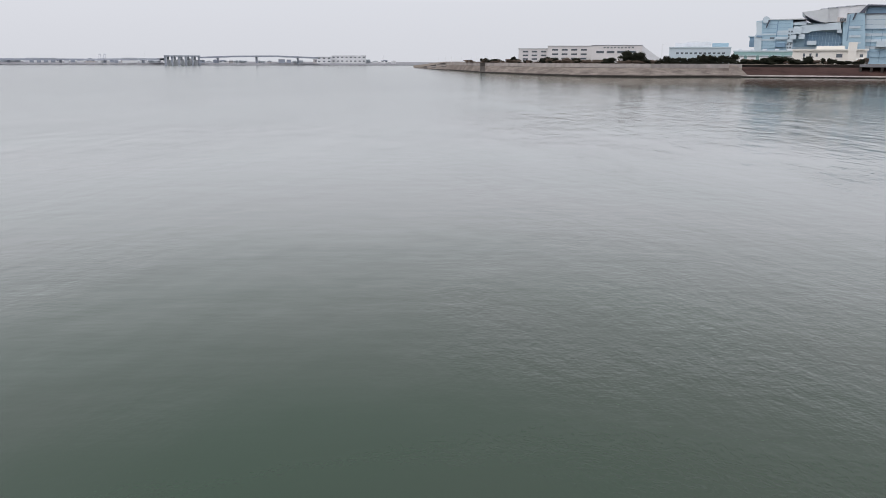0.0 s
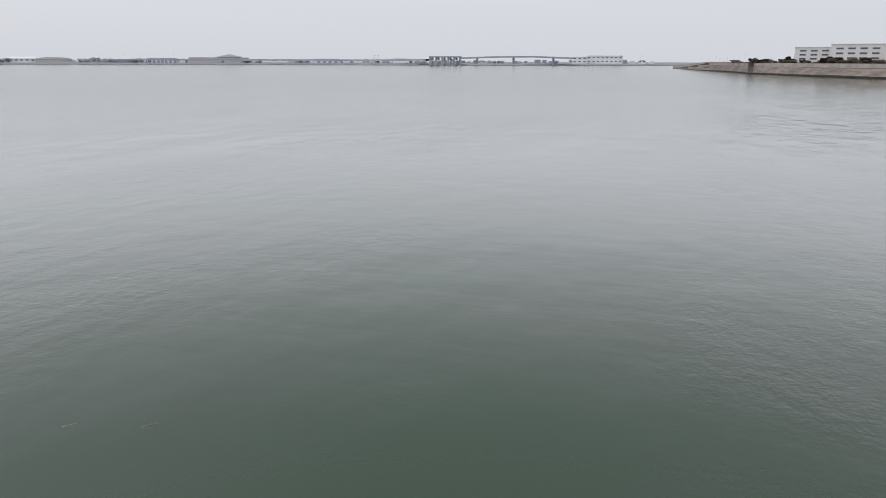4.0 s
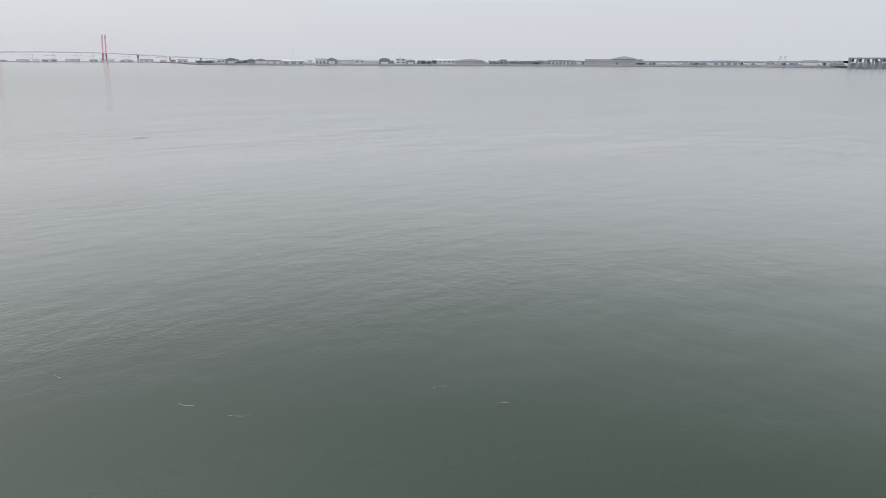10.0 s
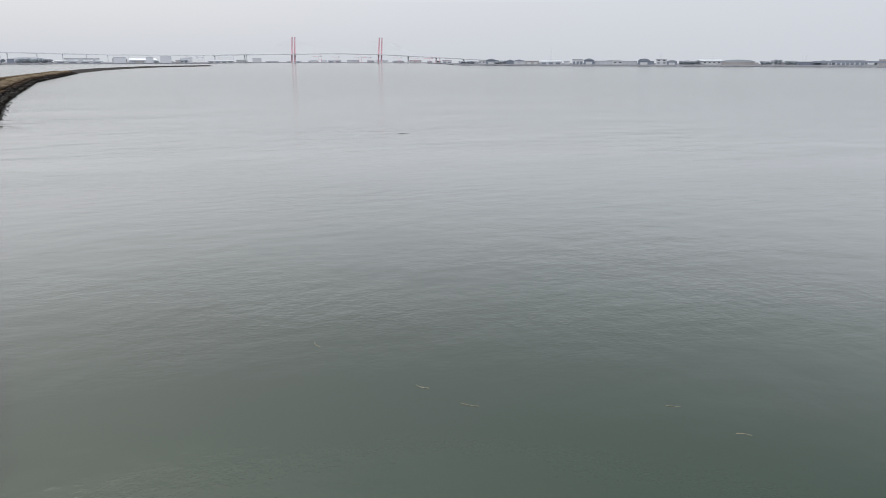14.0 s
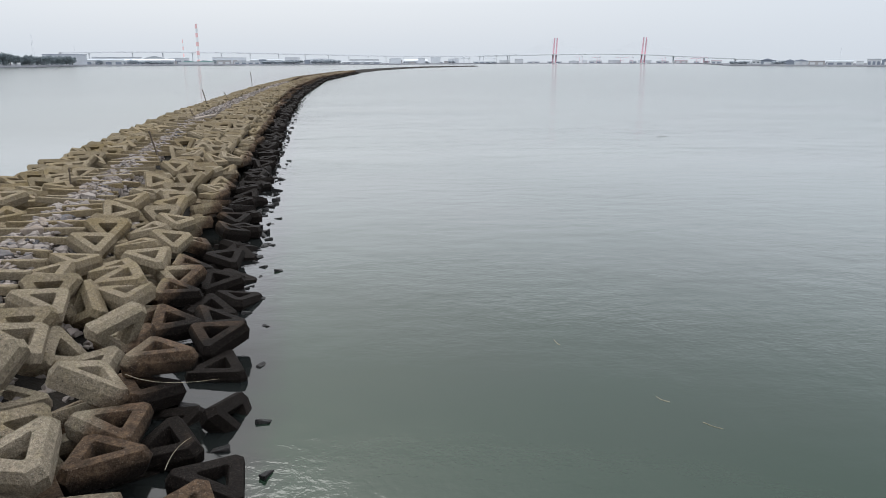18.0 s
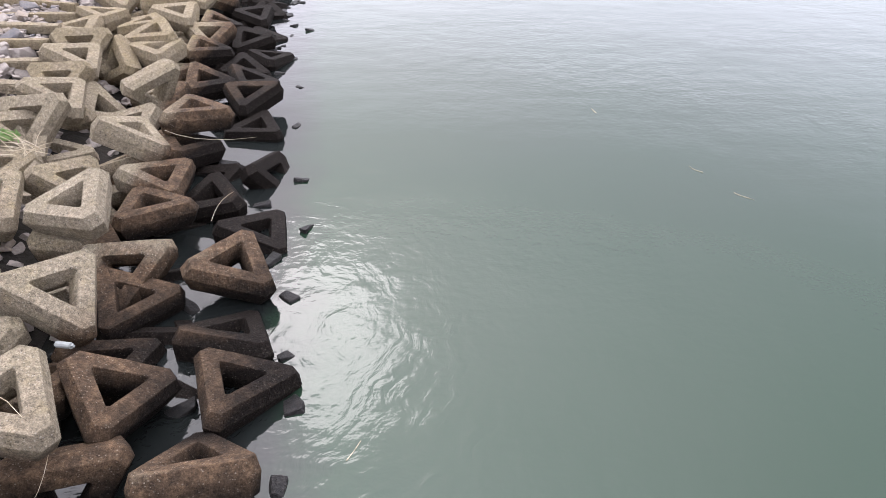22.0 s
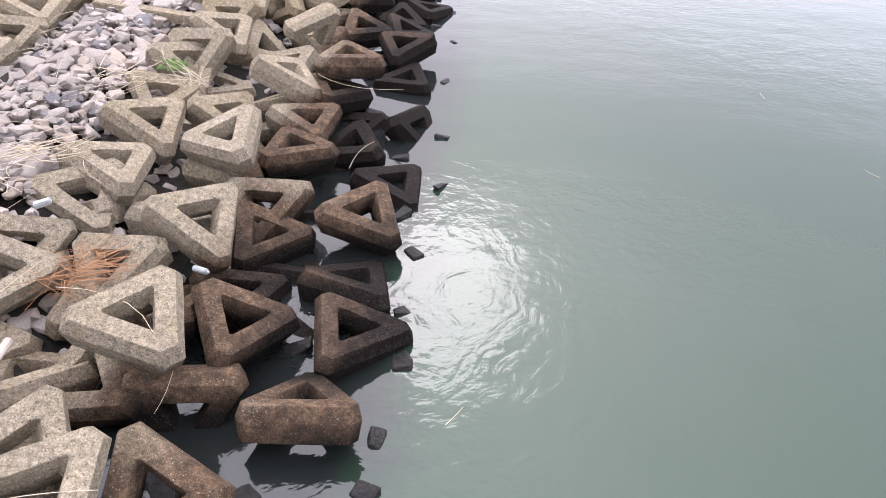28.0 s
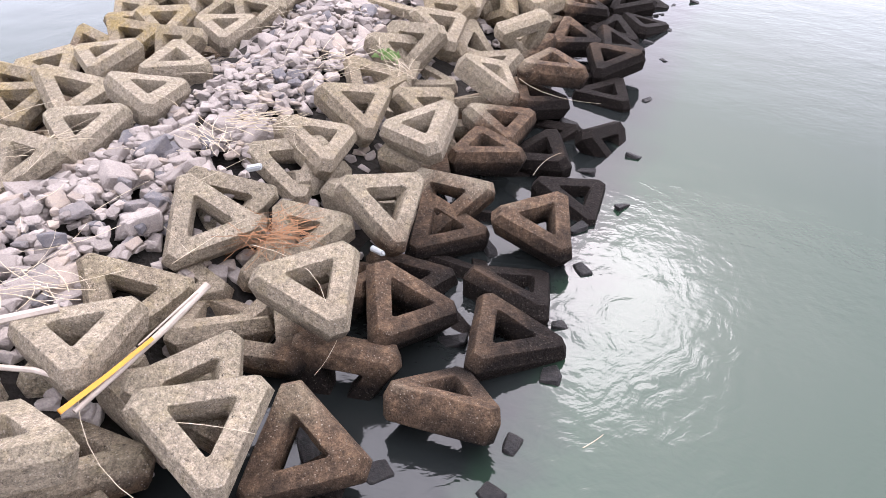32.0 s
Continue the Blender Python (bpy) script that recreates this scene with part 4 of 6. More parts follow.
bm = bmesh.new()
rows = []
for az in np.arange(-92, 46, 0.5):
    d = shore(az) + random.uniform(-4, 4)
    rows.append([bm.verts.new(polar(az, d + r, z)) for r, z in ((0, -1.5), (0.5, 0.5), (5, 2.2), (9, 2.4), (60, 2.4), (900, 3.0))])
for a, b in zip(rows, rows[1:]):
    for i in range(5):
        bm.faces.new((a[i], a[i + 1], b[i + 1], b[i]))
bmesh.ops.recalc_face_normals(bm, faces=bm.faces[:])
tagged(new("far_shore", mesh_of(bm, "far_shore", QUAY)), "low grey quay line of the far shore across the bay", "shore", kind="structure")


def turned(az, d, z=2.4):
    """A pose on the far shore whose -y side faces the water."""
    return Matrix.Translation(polar(az, d, z)) @ pose(0, 0, 0, 0, 0, az)


WINDOWS = {}


def window_mesh(w, h):
    key = (round(w, 1), round(h, 1))
    if key not in WINDOWS:
        WINDOWS[key] = mesh_of(box(bmesh.new(), -key[0] / 2, key[0] / 2, -0.15, 0.25, 0, key[1]), "window", PANE)
    return WINDOWS[key]


def shed(az0, az1, el, back, wall, roof, label, shape="gable", name="waterfront_building", doors=0, storeys=0, deep=16.0, base=2.4):
    """A building on the far shore between two bearings, with its top at an elevation angle."""
    az = (az0 + az1) / 2
    d = shore(az) + back
    w = abs(az1 - az0) * math.pi / 180 * d
    top = max(height_at(el, d) - base, 3.0)
    ob = thing(name, turned(az, d, base), label, "building", "buildings on the far shore")
    eave = top * (0.72 if shape == "gable" else 0.62 if shape == "arch" else 0.94)
    part("wall", box(bmesh.new(), -w / 2, w / 2, 0, deep, -0.3, eave), wall, ob)
    bm = bmesh.new()
    o = 0.04 * w
    if shape == "gable" and w > 1.6 * deep:
        lift = top - eave
        pts = [(-0.8, eave - 0.3), (deep / 2, top), (deep + 0.8, eave - 0.3), (deep + 0.8, eave - 0.7), (deep / 2, top - 0.4 - lift * 0.1), (-0.8, eave - 0.7)]
        one, two = [bm.verts.new((-w / 2 - 0.6, y, z)) for y, z in pts], [bm.verts.new((w / 2 + 0.6, y, z)) for y, z in pts]
        for a, b in ((0, 1), (1, 2), (2, 3), (3, 4), (4, 5), (5, 0)):
            bm.faces.new((one[a], one[b], two[b], two[a]))
        bm.faces.new(one), bm.faces.new(two[::-1])
        pts = []
    elif shape == "gable":
        pts = [(-w / 2 - o, eave - 0.2), (0, top), (w / 2 + o, eave - 0.2), (w / 2 + o, eave - 0.6), (-w / 2 - o, eave - 0.6)]
    elif shape == "arch":
        pts = [(w / 2 * math.cos(k * math.pi / 10) * -1.03, eave - 0.3 + (top - eave + 0.3) * math.sin(k * math.pi / 10)) for k in range(11)]
    else:
        pts = [(-w / 2 - 0.5, eave), (-w / 2 - 0.5, top), (w / 2 + 0.5, top), (w / 2 + 0.5, eave)]
    front, rear = [bm.verts.new((x, -0.6, z)) for x, z in pts], [bm.verts.new((x, deep + 0.6, z)) for x, z in pts]
    if pts:
        bm.faces.new(front)
        bm.faces.new(rear[::-1])
    for i in range(len(pts)):
        k = (i + 1) % len(pts)
        bm.faces.new((front[i], rear[i], rear[k], front[k]))
    bmesh.ops.recalc_face_normals(bm, faces=bm.faces[:])
    part("roof", bm, roof, ob)
    for i in range(doors):
        x = -w / 2 + w * (i + 0.5) / doors
        part("door", box(bmesh.new(), x - w * 0.3 / doors, x + w * 0.3 / doors, -0.25, 0.1, 0, eave * 0.6), PALE_WALL if wall is not PALE_WALL else DARK_WALL, ob)
    for s in range(storeys):
        z = eave * (s + 0.45) / max(storeys, 1)
        n = max(2, int(w / 6))
        for i in range(n):
            win = part("window", window_mesh(w / n * 0.45, min(1.6, eave / storeys * 0.4)), None, ob)
            win.location = (-w / 2 + w * (i + 0.5) / n, 0, z)
    return ob


def crown_bm(seed, leaves=1500):
    """A crown one metre wide and high: clumps of small leaves round a few limbs, uneven, with gaps."""
    rnd = random.Random(seed)
    bm = bmesh.new()
    lumps = [(Vector((rnd.uniform(-0.34, 0.34), rnd.uniform(-0.3, 0.3), rnd.uniform(0.10, 0.80))), rnd.uniform(0.13, 0.25)) for _ in range(24)]
    for i in range(leaves):
        c, r = lumps[rnd.randrange(len(lumps))]
        v = Vector((rnd.gauss(0, 1), rnd.gauss(0, 1), rnd.gauss(0, 0.8))).normalized() * r * rnd.uniform(0.55, 1.1)
        p, s = c + v, rnd.uniform(0.025, 0.065)
        a, b = Vector((rnd.gauss(0, 1), rnd.gauss(0, 1), rnd.gauss(0, 1))).normalized(), v.normalized()
        t = a.cross(b)
        if t.length < 0.05:
            continue
        t.normalize()
        bm.faces.new([bm.verts.new(p + q) for q in (t * s, b.cross(t) * s * 0.9 + b * s * 0.3, -t * s, -b.cross(t) * s * 0.9 - b * s * 0.2)])
    return bm


CROWNS = {m.name: [mesh_of(crown_bm(k), "crown", m) for k in range(4)] for m in (FAR_LEAF, DISTANT_LEAF, SHRUB_LEAF, DRY_LEAF)}
bm = tube(bmesh.new(), [(0, 0, -0.02), (0.01, 0, 0.25), (0.0, 0.01, 0.5)], 0.035, 0.015, 6)
for k in range(4):
    a = k * 1.7
    tube(bm, [(0, 0, 0.2 + 0.05 * k), (0.12 * math.cos(a), 0.12 * math.sin(a), 0.42 + 0.05 * k), (0.25 * math.cos(a), 0.25 * math.sin(a), 0.6 + 0.04 * k)], 0.014, 0.005, 4)
TRUNK = mesh_of(bm, "trunk", BARK)
trees = 0


def tree(at, wide, high, leaf=FAR_LEAF, label="haze-paled green tree on the shore", name="tree", group="trees on the far shore"):
    global trees
    trees += 1
    ob = thing(name, Matrix.Translation(at) @ pose(0, 0, 0, 0, 0, trees * 67), label, "tree" if name == "tree" else "shrub", group)
    for piece in (part("trunk", TRUNK, None, ob), part("crown", CROWNS[leaf.name][trees % 4], None, ob)):
        piece.scale = (wide, wide, high)
    return ob


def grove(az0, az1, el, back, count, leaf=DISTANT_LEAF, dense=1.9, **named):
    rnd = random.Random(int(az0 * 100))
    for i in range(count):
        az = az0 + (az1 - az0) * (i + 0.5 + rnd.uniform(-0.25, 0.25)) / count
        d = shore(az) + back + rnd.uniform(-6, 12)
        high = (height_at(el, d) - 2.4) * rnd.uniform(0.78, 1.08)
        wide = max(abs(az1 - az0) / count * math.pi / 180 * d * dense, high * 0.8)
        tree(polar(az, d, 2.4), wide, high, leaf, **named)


# towards the cable-stayed bridge and along the middle shore
shed(-33.0, -33.8, 0.21, 30, PALE_WALL, ROOF_GREY, "long pale low warehouse on the quay", "flat", doors=3)
shed(-33.85, -34.6, 0.28, 25, DARK_WALL, DARK_WALL, "slate-grey gabled shed with a dark front", doors=1)
shed(-34.65, -35.9, 0.10, 40, GREY_WALL, ROOF_GREY, "low grey shed row behind the quay", "flat", doors=4)
shed(-35.95, -36.7, 0.19, 22, PALE_WALL, PALE_WALL, "white gabled boathouse on the quay", storeys=1)
shed(-36.7, -37.75, 0.07, 40, GREY_WALL, ROOF_GREY, "low grey sheds beside the boathouse", "flat", doors=3)
shed(-37.8, -38.65, 0.26, 25, DARK_WALL, DARK_WALL, "slate-grey barrel-roofed hall with an open front", "arch", doors=1)
shed(-39.05, -39.85, 0.22, 25, PALE_WALL, PALE_WALL, "white two-storey house with dark openings", "flat", storeys=2)
shed(-39.85, -40.55, 0.18, 25, DARK_WALL, ROOF_GREY, "dark grey shed with a low gable", doors=1)
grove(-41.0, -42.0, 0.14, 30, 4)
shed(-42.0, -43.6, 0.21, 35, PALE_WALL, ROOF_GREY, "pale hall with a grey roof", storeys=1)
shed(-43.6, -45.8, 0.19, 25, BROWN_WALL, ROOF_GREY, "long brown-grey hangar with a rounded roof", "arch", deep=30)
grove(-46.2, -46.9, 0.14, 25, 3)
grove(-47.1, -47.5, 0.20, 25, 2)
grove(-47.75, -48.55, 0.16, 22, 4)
shed(-48.6, -50.0, 0.06, 30, DARK_WALL, ROOF_GREY, "low dark embankment building", "flat")
grove(-24.5, -25.7, 0.07, 30, 4)
shed(-25.9, -26.45, 0.10, 25, PALE_WALL, ROOF_GREY, "white shed among trees", "flat", storeys=1)
shed(-26.5, -27.3, 0.25, 20, DARK_WALL, DARK_WALL, "dark gabled hall with a pale front door", doors=1)
grove(-27.3, -28.0, 0.12, 25, 3)
shed(-28.05, -28.6, 0.19, 30, DARK_WALL, DARK_WALL, "dark gabled shed beside the trees")
shed(-28.6, -29.45, 0.19, 25, GREY_WALL, DARK_WALL, "grey gabled hall with white doors", doors=2)
shed(-29.5, -30.5, 0.09, 35, BROWN_WALL, ROOF_GREY, "low pale pinkish shed", "flat", doors=2)
shed(-30.6, -32.2, 0.13, 35, PALE_WALL, ROOF_GREY, "long white low warehouse", "gable", doors=3)
shed(-53.4, -57.6, 0.20, 90, BROWN_WALL, DARK_WALL, "wide low hall with a dark roof edge", "flat", deep=30)
shed(-55.4, -57.1, 0.44, 110, DARK_WALL, ROOF_GREY, "slate-grey arena block with a low roof", "gable", deep=60, storeys=1)
shed(-50.6, -51.5, 0.16, 60, PALE_WALL, ROOF_GREY, "pale low shed behind the sea wall", "flat", doors=3)
shed(-51.7, -52.6, 0.15, 60, PALE_WALL, ROOF_GREY, "pale low shed with a flat roof", "flat", doors=3)
shed(-68.3, -69.3, 0.16, 70, PALE_WALL, ROOF_GREY, "pale long shed behind the dyke", "flat")
shed(-62.5, -64.2, 0.13, 90, PALE_WALL, ROOF_GREY, "pale shed roofs behind the dyke", "flat", doors=4)
shed(-83.0, -85.6, 0.40, 60, PALE_WALL, PALE_WALL, "white two-storey plant building with roof vents", "flat", storeys=2, deep=24)
shed(-81.9, -83.0, 0.30, 60, PALE_WALL, STEEL, "pale annex of the plant building", "flat", storeys=2)

# west of the breakwater
shed(30.4, 28.4, 0.66, 90, GREY_WALL, ROOF_GREY, "long grey-roofed hall behind trees", "flat", storeys=1, deep=30)
shed(30.7, 29.8, 0.16, 14, GREY_WALL, ROOF_GREY, "low pale waterside house with a hipped roof", storeys=1)
grove(29.8, 28.5, 0.33, 22, 3, FAR_LEAF)
grove(28.3, 26.1, 0.60, 18, 9, FAR_LEAF, dense=2.8)
grove(25.9, 24.4, 0.47, 20, 7, FAR_LEAF, dense=2.8)
grove(24.2, 22.7, 0.46, 24, 7, FAR_LEAF, dense=2.8)
shed(24.6, 21.9, 0.52, 140, GREY_WALL, DARK_WALL, "white hall with a dark flat canopy roof", "flat", deep=30)
shed(22.8, 19.6, 0.24, 60, PALE_WALL, ROOF_GREY, "long white warehouse on the quay", "gable", doors=5, deep=30)
shed(19.5, 16.2, 0.24, 80, PALE_WALL, PALE_WALL, "second long white warehouse on the quay", "gable", doors=5, deep=30)
grove(18.5, 16.3, 0.10, 20, 9)
shed(15.7, 14.8, 0.10, 40, PALE_WALL, GREEN_ROOF, "shed with a pale green roof", deep=24)
shed(14.7, 13.5, 0.12, 40, PALE_WALL, GREEN_ROOF, "wide shed with a pale green roof", deep=24)
shed(13.3, 12.3, 0.14, 40, BROWN_WALL, ROOF_GREY, "pale brown flat-roofed warehouse", "flat", doors=2)
shed(12.1, 10.2, 0.05, 60, PALE_WALL, ROOF_GREY, "pale low sheds on the quay", "flat", doors=4)
grove(10.0, 7.2, 0.14, 40, 9)
grove(6.2, 4.4, 0.24, 40, 7)
shed(4.2, 1.2, 0.05, 80, PALE_WALL, ROOF_GREY, "low pale sheds beyond the trees", "gable", doors=4, deep=40)
shed(0.5, -0.3, 0.30, 80, STEEL, STEEL, "pale silo house on the far quay", "flat", storeys=0, deep=30)
shed(-2.55, -3.3, 0.36, 60, STEEL, STEEL, "pale silo block on the far quay", "flat", storeys=0, deep=30)
shed(-1.6, -2.1, 0.30, 60, STEEL, STEEL, "pale steel store on the far quay", "flat")
shed(-5.8, -7.6, 0.10, 90, PALE_WALL, ROOF_GREY, "pale port sheds near the bridge", "gable", doors=4, deep=40)
shed(-7.8, -8.6, 0.13, 60, PALE_WALL, PALE_WALL, "low pale port warehouse", "flat", storeys=2, deep=30)
shed(-8.95, -9.6, 0.24, 40, PALE_WALL, PALE_WALL, "white port warehouse by the bridge", "flat", deep=30)


# long pale works roofs behind the western quay
for az0, az1, el, back, shape, wall, roof in ((21.6, 18.4, 0.36, 230, "flat", GREY_WALL, PALE_WALL), (18.2, 16.9, 0.44, 260, "gable", PALE_WALL, ROOF_GREY), (16.6, 15.2, 0.30, 240, "flat", PALE_WALL, STEEL), (13.6, 11.2, 0.34, 260, "flat", STEEL, PALE_WALL),
                                              (10.9, 8.6, 0.24, 240, "gable", PALE_WALL, ROOF_GREY), (8.4, 7.3, 0.36, 300, "flat", PALE_WALL, STEEL), (6.9, 4.6, 0.27, 300, "arch", STEEL, STEEL), (3.6, 1.4, 0.22, 250, "flat", PALE_WALL, PALE_WALL),
                                              (-0.5, -2.3, 0.20, 250, "gable", PALE_WALL, STEEL), (-3.9, -4.7, 0.26, 200, "flat", STEEL, PALE_WALL)):
    shed(az0, az1, el, back, wall, roof, "long pale works building behind the quay", shape, "works_building", doors=3, deep=40)

# low port sheds and tanks far behind the bridge
port = random.Random(77)
az = -9.9
while az > -23.5:
    wide = port.uniform(0.35, 1.1)
    shed(az, az - wide, port.uniform(0.03, 0.15), port.uniform(60, 300), port.choice((PALE_WALL, STEEL, BROWN_WALL, GREY_WALL)), port.choice((PALE_WALL, STEEL, PINK)), "low pale port shed far behind the bridge",
         port.choice(("flat", "gable", "flat")), "port_shed", doors=2, deep=40)
    az -= wide + port.uniform(0.05, 0.6)

# small houses, sheds and trees that fill the shore line
fill = random.Random(31)
az = 21.5
while az > -88:
    step = fill.uniform(0.3, 0.85)
    if not -24 < az < -4.5:
        d = shore(az)
        el = fill.uniform(-0.01, 0.14) if az < 0 else fill.uniform(0.0, 0.22)
        kind = fill.random()
        if kind < 0.62:
            shed(az, az - step * fill.uniform(0.5, 0.9), el, fill.uniform(70, 200), fill.choice((PALE_WALL, GREY_WALL, BROWN_WALL, DARK_WALL)), fill.choice((ROOF_GREY, PALE_WALL, DARK_WALL, DARK_WALL)),
                 fill.choice(("small pale house behind the quay", "low grey shed behind the quay", "long low roof behind the quay")), fill.choice(("gable", "flat", "flat")), deep=12, storeys=1 if kind < 0.2 else 0)
        elif kind < 0.9:
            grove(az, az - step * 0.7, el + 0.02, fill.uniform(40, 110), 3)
    az -= step

# masts, cranes, chimneys
def mast(az, el, back, r=0.5):
    d = shore(az) + back
    top = height_at(el, d) - 2.4
    ob = thing("lattice_mast", turned(az, d), "thin pale lattice mast on the far shore", "mast", "masts on the far shore")
    for sx in (-1, 1):
        for sy in (-1, 1):
            part("leg", tube(bmesh.new(), [(sx * r * 3, sy * r * 3, 0), (sx * r * 0.6, sy * r * 0.6, top)], r * 0.28, r * 0.2, 4), STEEL, ob)
    bm = bmesh.new()
    n = 7
    for k in range(n):
        z = top * (k + 0.6) / n
        s = r * (3 - 2.4 * (k + 0.6) / n)
        box(bm, -s, s, -s, s, z, z + r * 0.3)
    part("brace", bm, STEEL, ob)


for az, el, back in ((-48.8, 0.54, 60), (-49.05, 0.5, 80), (-61.7, 0.51, 80), (-39.4, 0.62, 90), (-43.0, 0.5, 120), (-52.4, 0.62, 200), (-69.8, 0.5, 120), (-78.2, 0.55, 100),
                     (-80.6, 0.62, 120), (-73.0, 0.45, 200), (-86.9, 0.55, 100), (25.1, 1.85, 150), (22.6, 1.1, 200), (-31.4, 1.0, 250)):
    mast(az, el, back)


def chimney(az, el, d, r, bands, label):
    top = height_at(el, d)
    ob = thing("chimney", Matrix.Translation(polar(az, d, 2.4)), label, "chimney", "chimneys")
    for k in range(bands):
        z0, z1 = top * k / bands, top * (k + 1) / bands
        part("band", tube(bmesh.new(), [(0, 0, z0), (0, 0, z1)], r * (1 - 0.35 * k / bands), r * (1 - 0.35 * (k + 1) / bands), 14), (WHITE, RED)[(bands - k) % 2], ob)
    part("base", box(bmesh.new(), -r * 2, r * 2, -r * 2, r * 2, -0.4, 5), PALE_WALL, ob)


chimney(14.55, 2.57, 1650, 3.2, 9, "tall red-and-white banded chimney on the shore")
chimney(15.55, 1.49, 1650, 1.6, 7, "slender red-and-white banded stack beside a tall chimney")


def crane(az, el, back, mat=PINK, wide=26):
    """A quay crane: slim portal legs, girder, boom, apex frame and stays."""
    d = shore(az) + back
    top = height_at(el, d)
    ob = thing("quay_crane", turned(az, d), "haze-paled red-and-white quay crane", "crane", "quay cranes")
    for sx in (-1, 1):
        for sy in (-1, 1):
            part("leg", tube(bmesh.new(), [(sx * wide * 0.26, sy * 7, 0), (sx * wide * 0.22, sy * 6, top * 0.66)], 0.6, 0.5, 4), mat, ob)
    part("portal_beam", box(bmesh.new(), -wide * 0.26, wide * 0.26, -7, 7, top * 0.30, top * 0.33), mat, ob)
    part("girder", box(bmesh.new(), -wide * 0.5, wide * 0.4, -3, 3, top * 0.64, top * 0.68), STEEL, ob)
    part("boom", tube(bmesh.new(), [(-wide * 0.5, -3, top * 0.66), (-wide * 1.15, -4, top * 0.68)], 0.6, 0.45, 4), mat, ob)
    part("machinery_house", box(bmesh.new(), wide * 0.1, wide * 0.36, -2.5, 2.5, top * 0.68, top * 0.76), STEEL, ob)
    part("apex", tube(bmesh.new(), [(wide * 0.2, 0, top * 0.68), (0, 0, top)], 0.5, 0.35, 4), mat, ob)
    part("stay", tube(bmesh.new(), [(0, 0, top), (-wide * 1.0, -4, top * 0.68)], 0.22, 0.22, 4), mat, ob)


for az, el in ((-4.9, 0.44), (-5.3, 0.40), (-7.3, 0.38), (-22.3, 0.35), (-22.8, 0.33), (-13.9, 0.55), (-15.2, 0.5), (-16.9, 0.5), (-17.6, 0.45), (-21.2, 0.4), (-19.9, 0.42)):
    crane(az, el, 60, PINK if az < -9 else STEEL)
for az in (-66.85, -67.15):
    d = shore(az) + 30
    ob = thing("gate_hoist", turned(az, d), "grey steel A-frame hoist on the dyke", "hoist", "gate hoists")
    for sx in (-1, 1):
        part("leg", tube(bmesh.new(), [(sx * 2.6, 0, -0.2), (sx * 0.5 + 1, 0, height_at(0.42, d) - 2.4)], 0.5, 0.4, 6), GREY_WALL, ob)
    part("crossbar", box(bmesh.new(), -0.6, 2.6, -0.6, 0.6, height_at(0.42, d) - 3.6, height_at(0.42, d) - 2.4), GREY_WALL, ob)

# flood gate
d = shore(-72.3) - 4
ob = thing("flood_gate", turned(-72.3, d, 0), "grey concrete flood gate with five bays under a flat deck", "flood gate")
w = 2.3 * math.pi / 180 * d
top = height_at(0.34, d)
for k in range(6):
    x = -w / 2 + w * k / 5
    part("pier", box(bmesh.new(), x - 1.2, x + 1.2, -4, 10, -2, top - 1.6), SLATE_DECK, ob)
    if k < 5:
        part("gate_leaf", box(bmesh.new(), x + 1.6, x + w / 5 - 1.6, 2, 3, -1, top * 0.52), STEEL, ob)
        part("hoist_house", box(bmesh.new(), x + 1.6, x + w / 5 - 3.6, 0, 6, top - 5.2, top - 1.7), SLATE_DECK, ob)
part("deck", box(bmesh.new(), -w / 2 - 1.5, w / 2 + 1.5, -5, 11, top - 1.6, top), SLATE_DECK, ob)


# viaducts on piers
def viaduct(stations, label, every=70.0, thick=1.5, wide=14.0, pier=1.0, mat=DECK):
    ob = thing("viaduct", Matrix.Identity(4), label, "bridge", "viaducts")
    pts = [polar(az, d, z) for az, d, z in stations]
    bm = bmesh.new()
    prev = None
    for i, p in enumerate(pts):
        t = (pts[min(i + 1, len(pts) - 1)] - pts[max(i - 1, 0)])
        s = Vector((-t.y, t.x, 0)).normalized() * wide / 2
        row = [bm.verts.new(p + s + Vector((0, 0, h))) for h in (-thick, 0.9)] + [bm.verts.new(p - s + Vector((0, 0, h))) for h in (0.9, -thick)]
        if prev:
            for k in range(4):
                bm.faces.new((prev[k], prev[(k + 1) % 4], row[(k + 1) % 4], row[k]))
        prev = row
    bmesh.ops.recalc_face_normals(bm, faces=bm.faces[:])
    part("deck", bm, mat, ob)
    for p, q in zip(pts, pts[1:]):
        n = max(1, round((q - p).length / every))
        for k in range(n):
            c = p.lerp(q, (k + 0.5) / n)
            if c.z > 4:
                part("pier", box(bmesh.new(), c.x - pier, c.x + pier, c.y - pier, c.y + pier, -1.5, c.z - thick), mat, ob)


viaduct([(23.5, 1700, 24), (20, 1750, 27), (16, 1850, 28.5), (12, 1980, 29), (6, 2200, 27), (0.2, 2500, 25), (-5, 2780, 27), (-9, 3050, 35)],
        "long pale expressway viaduct sweeping across the far bay", 90)
viaduct([(-73.5, 1010, 9.5), (-76, 1010, 11.2), (-79, 1010, 11.6), (-82, 1010, 9.6)], "low grey road bridge beyond the flood gate", 45, 1.2, 10, 1.2, SLATE_DECK)
viaduct([(-49.5, 1180, 7.2), (-57, 1170, 7.0), (-66, 1100, 6.8), (-71, 1000, 7.4)], "low slate-grey road deck along the sea wall", 60, 1.6, 10, 1.2, SLATE_DECK)

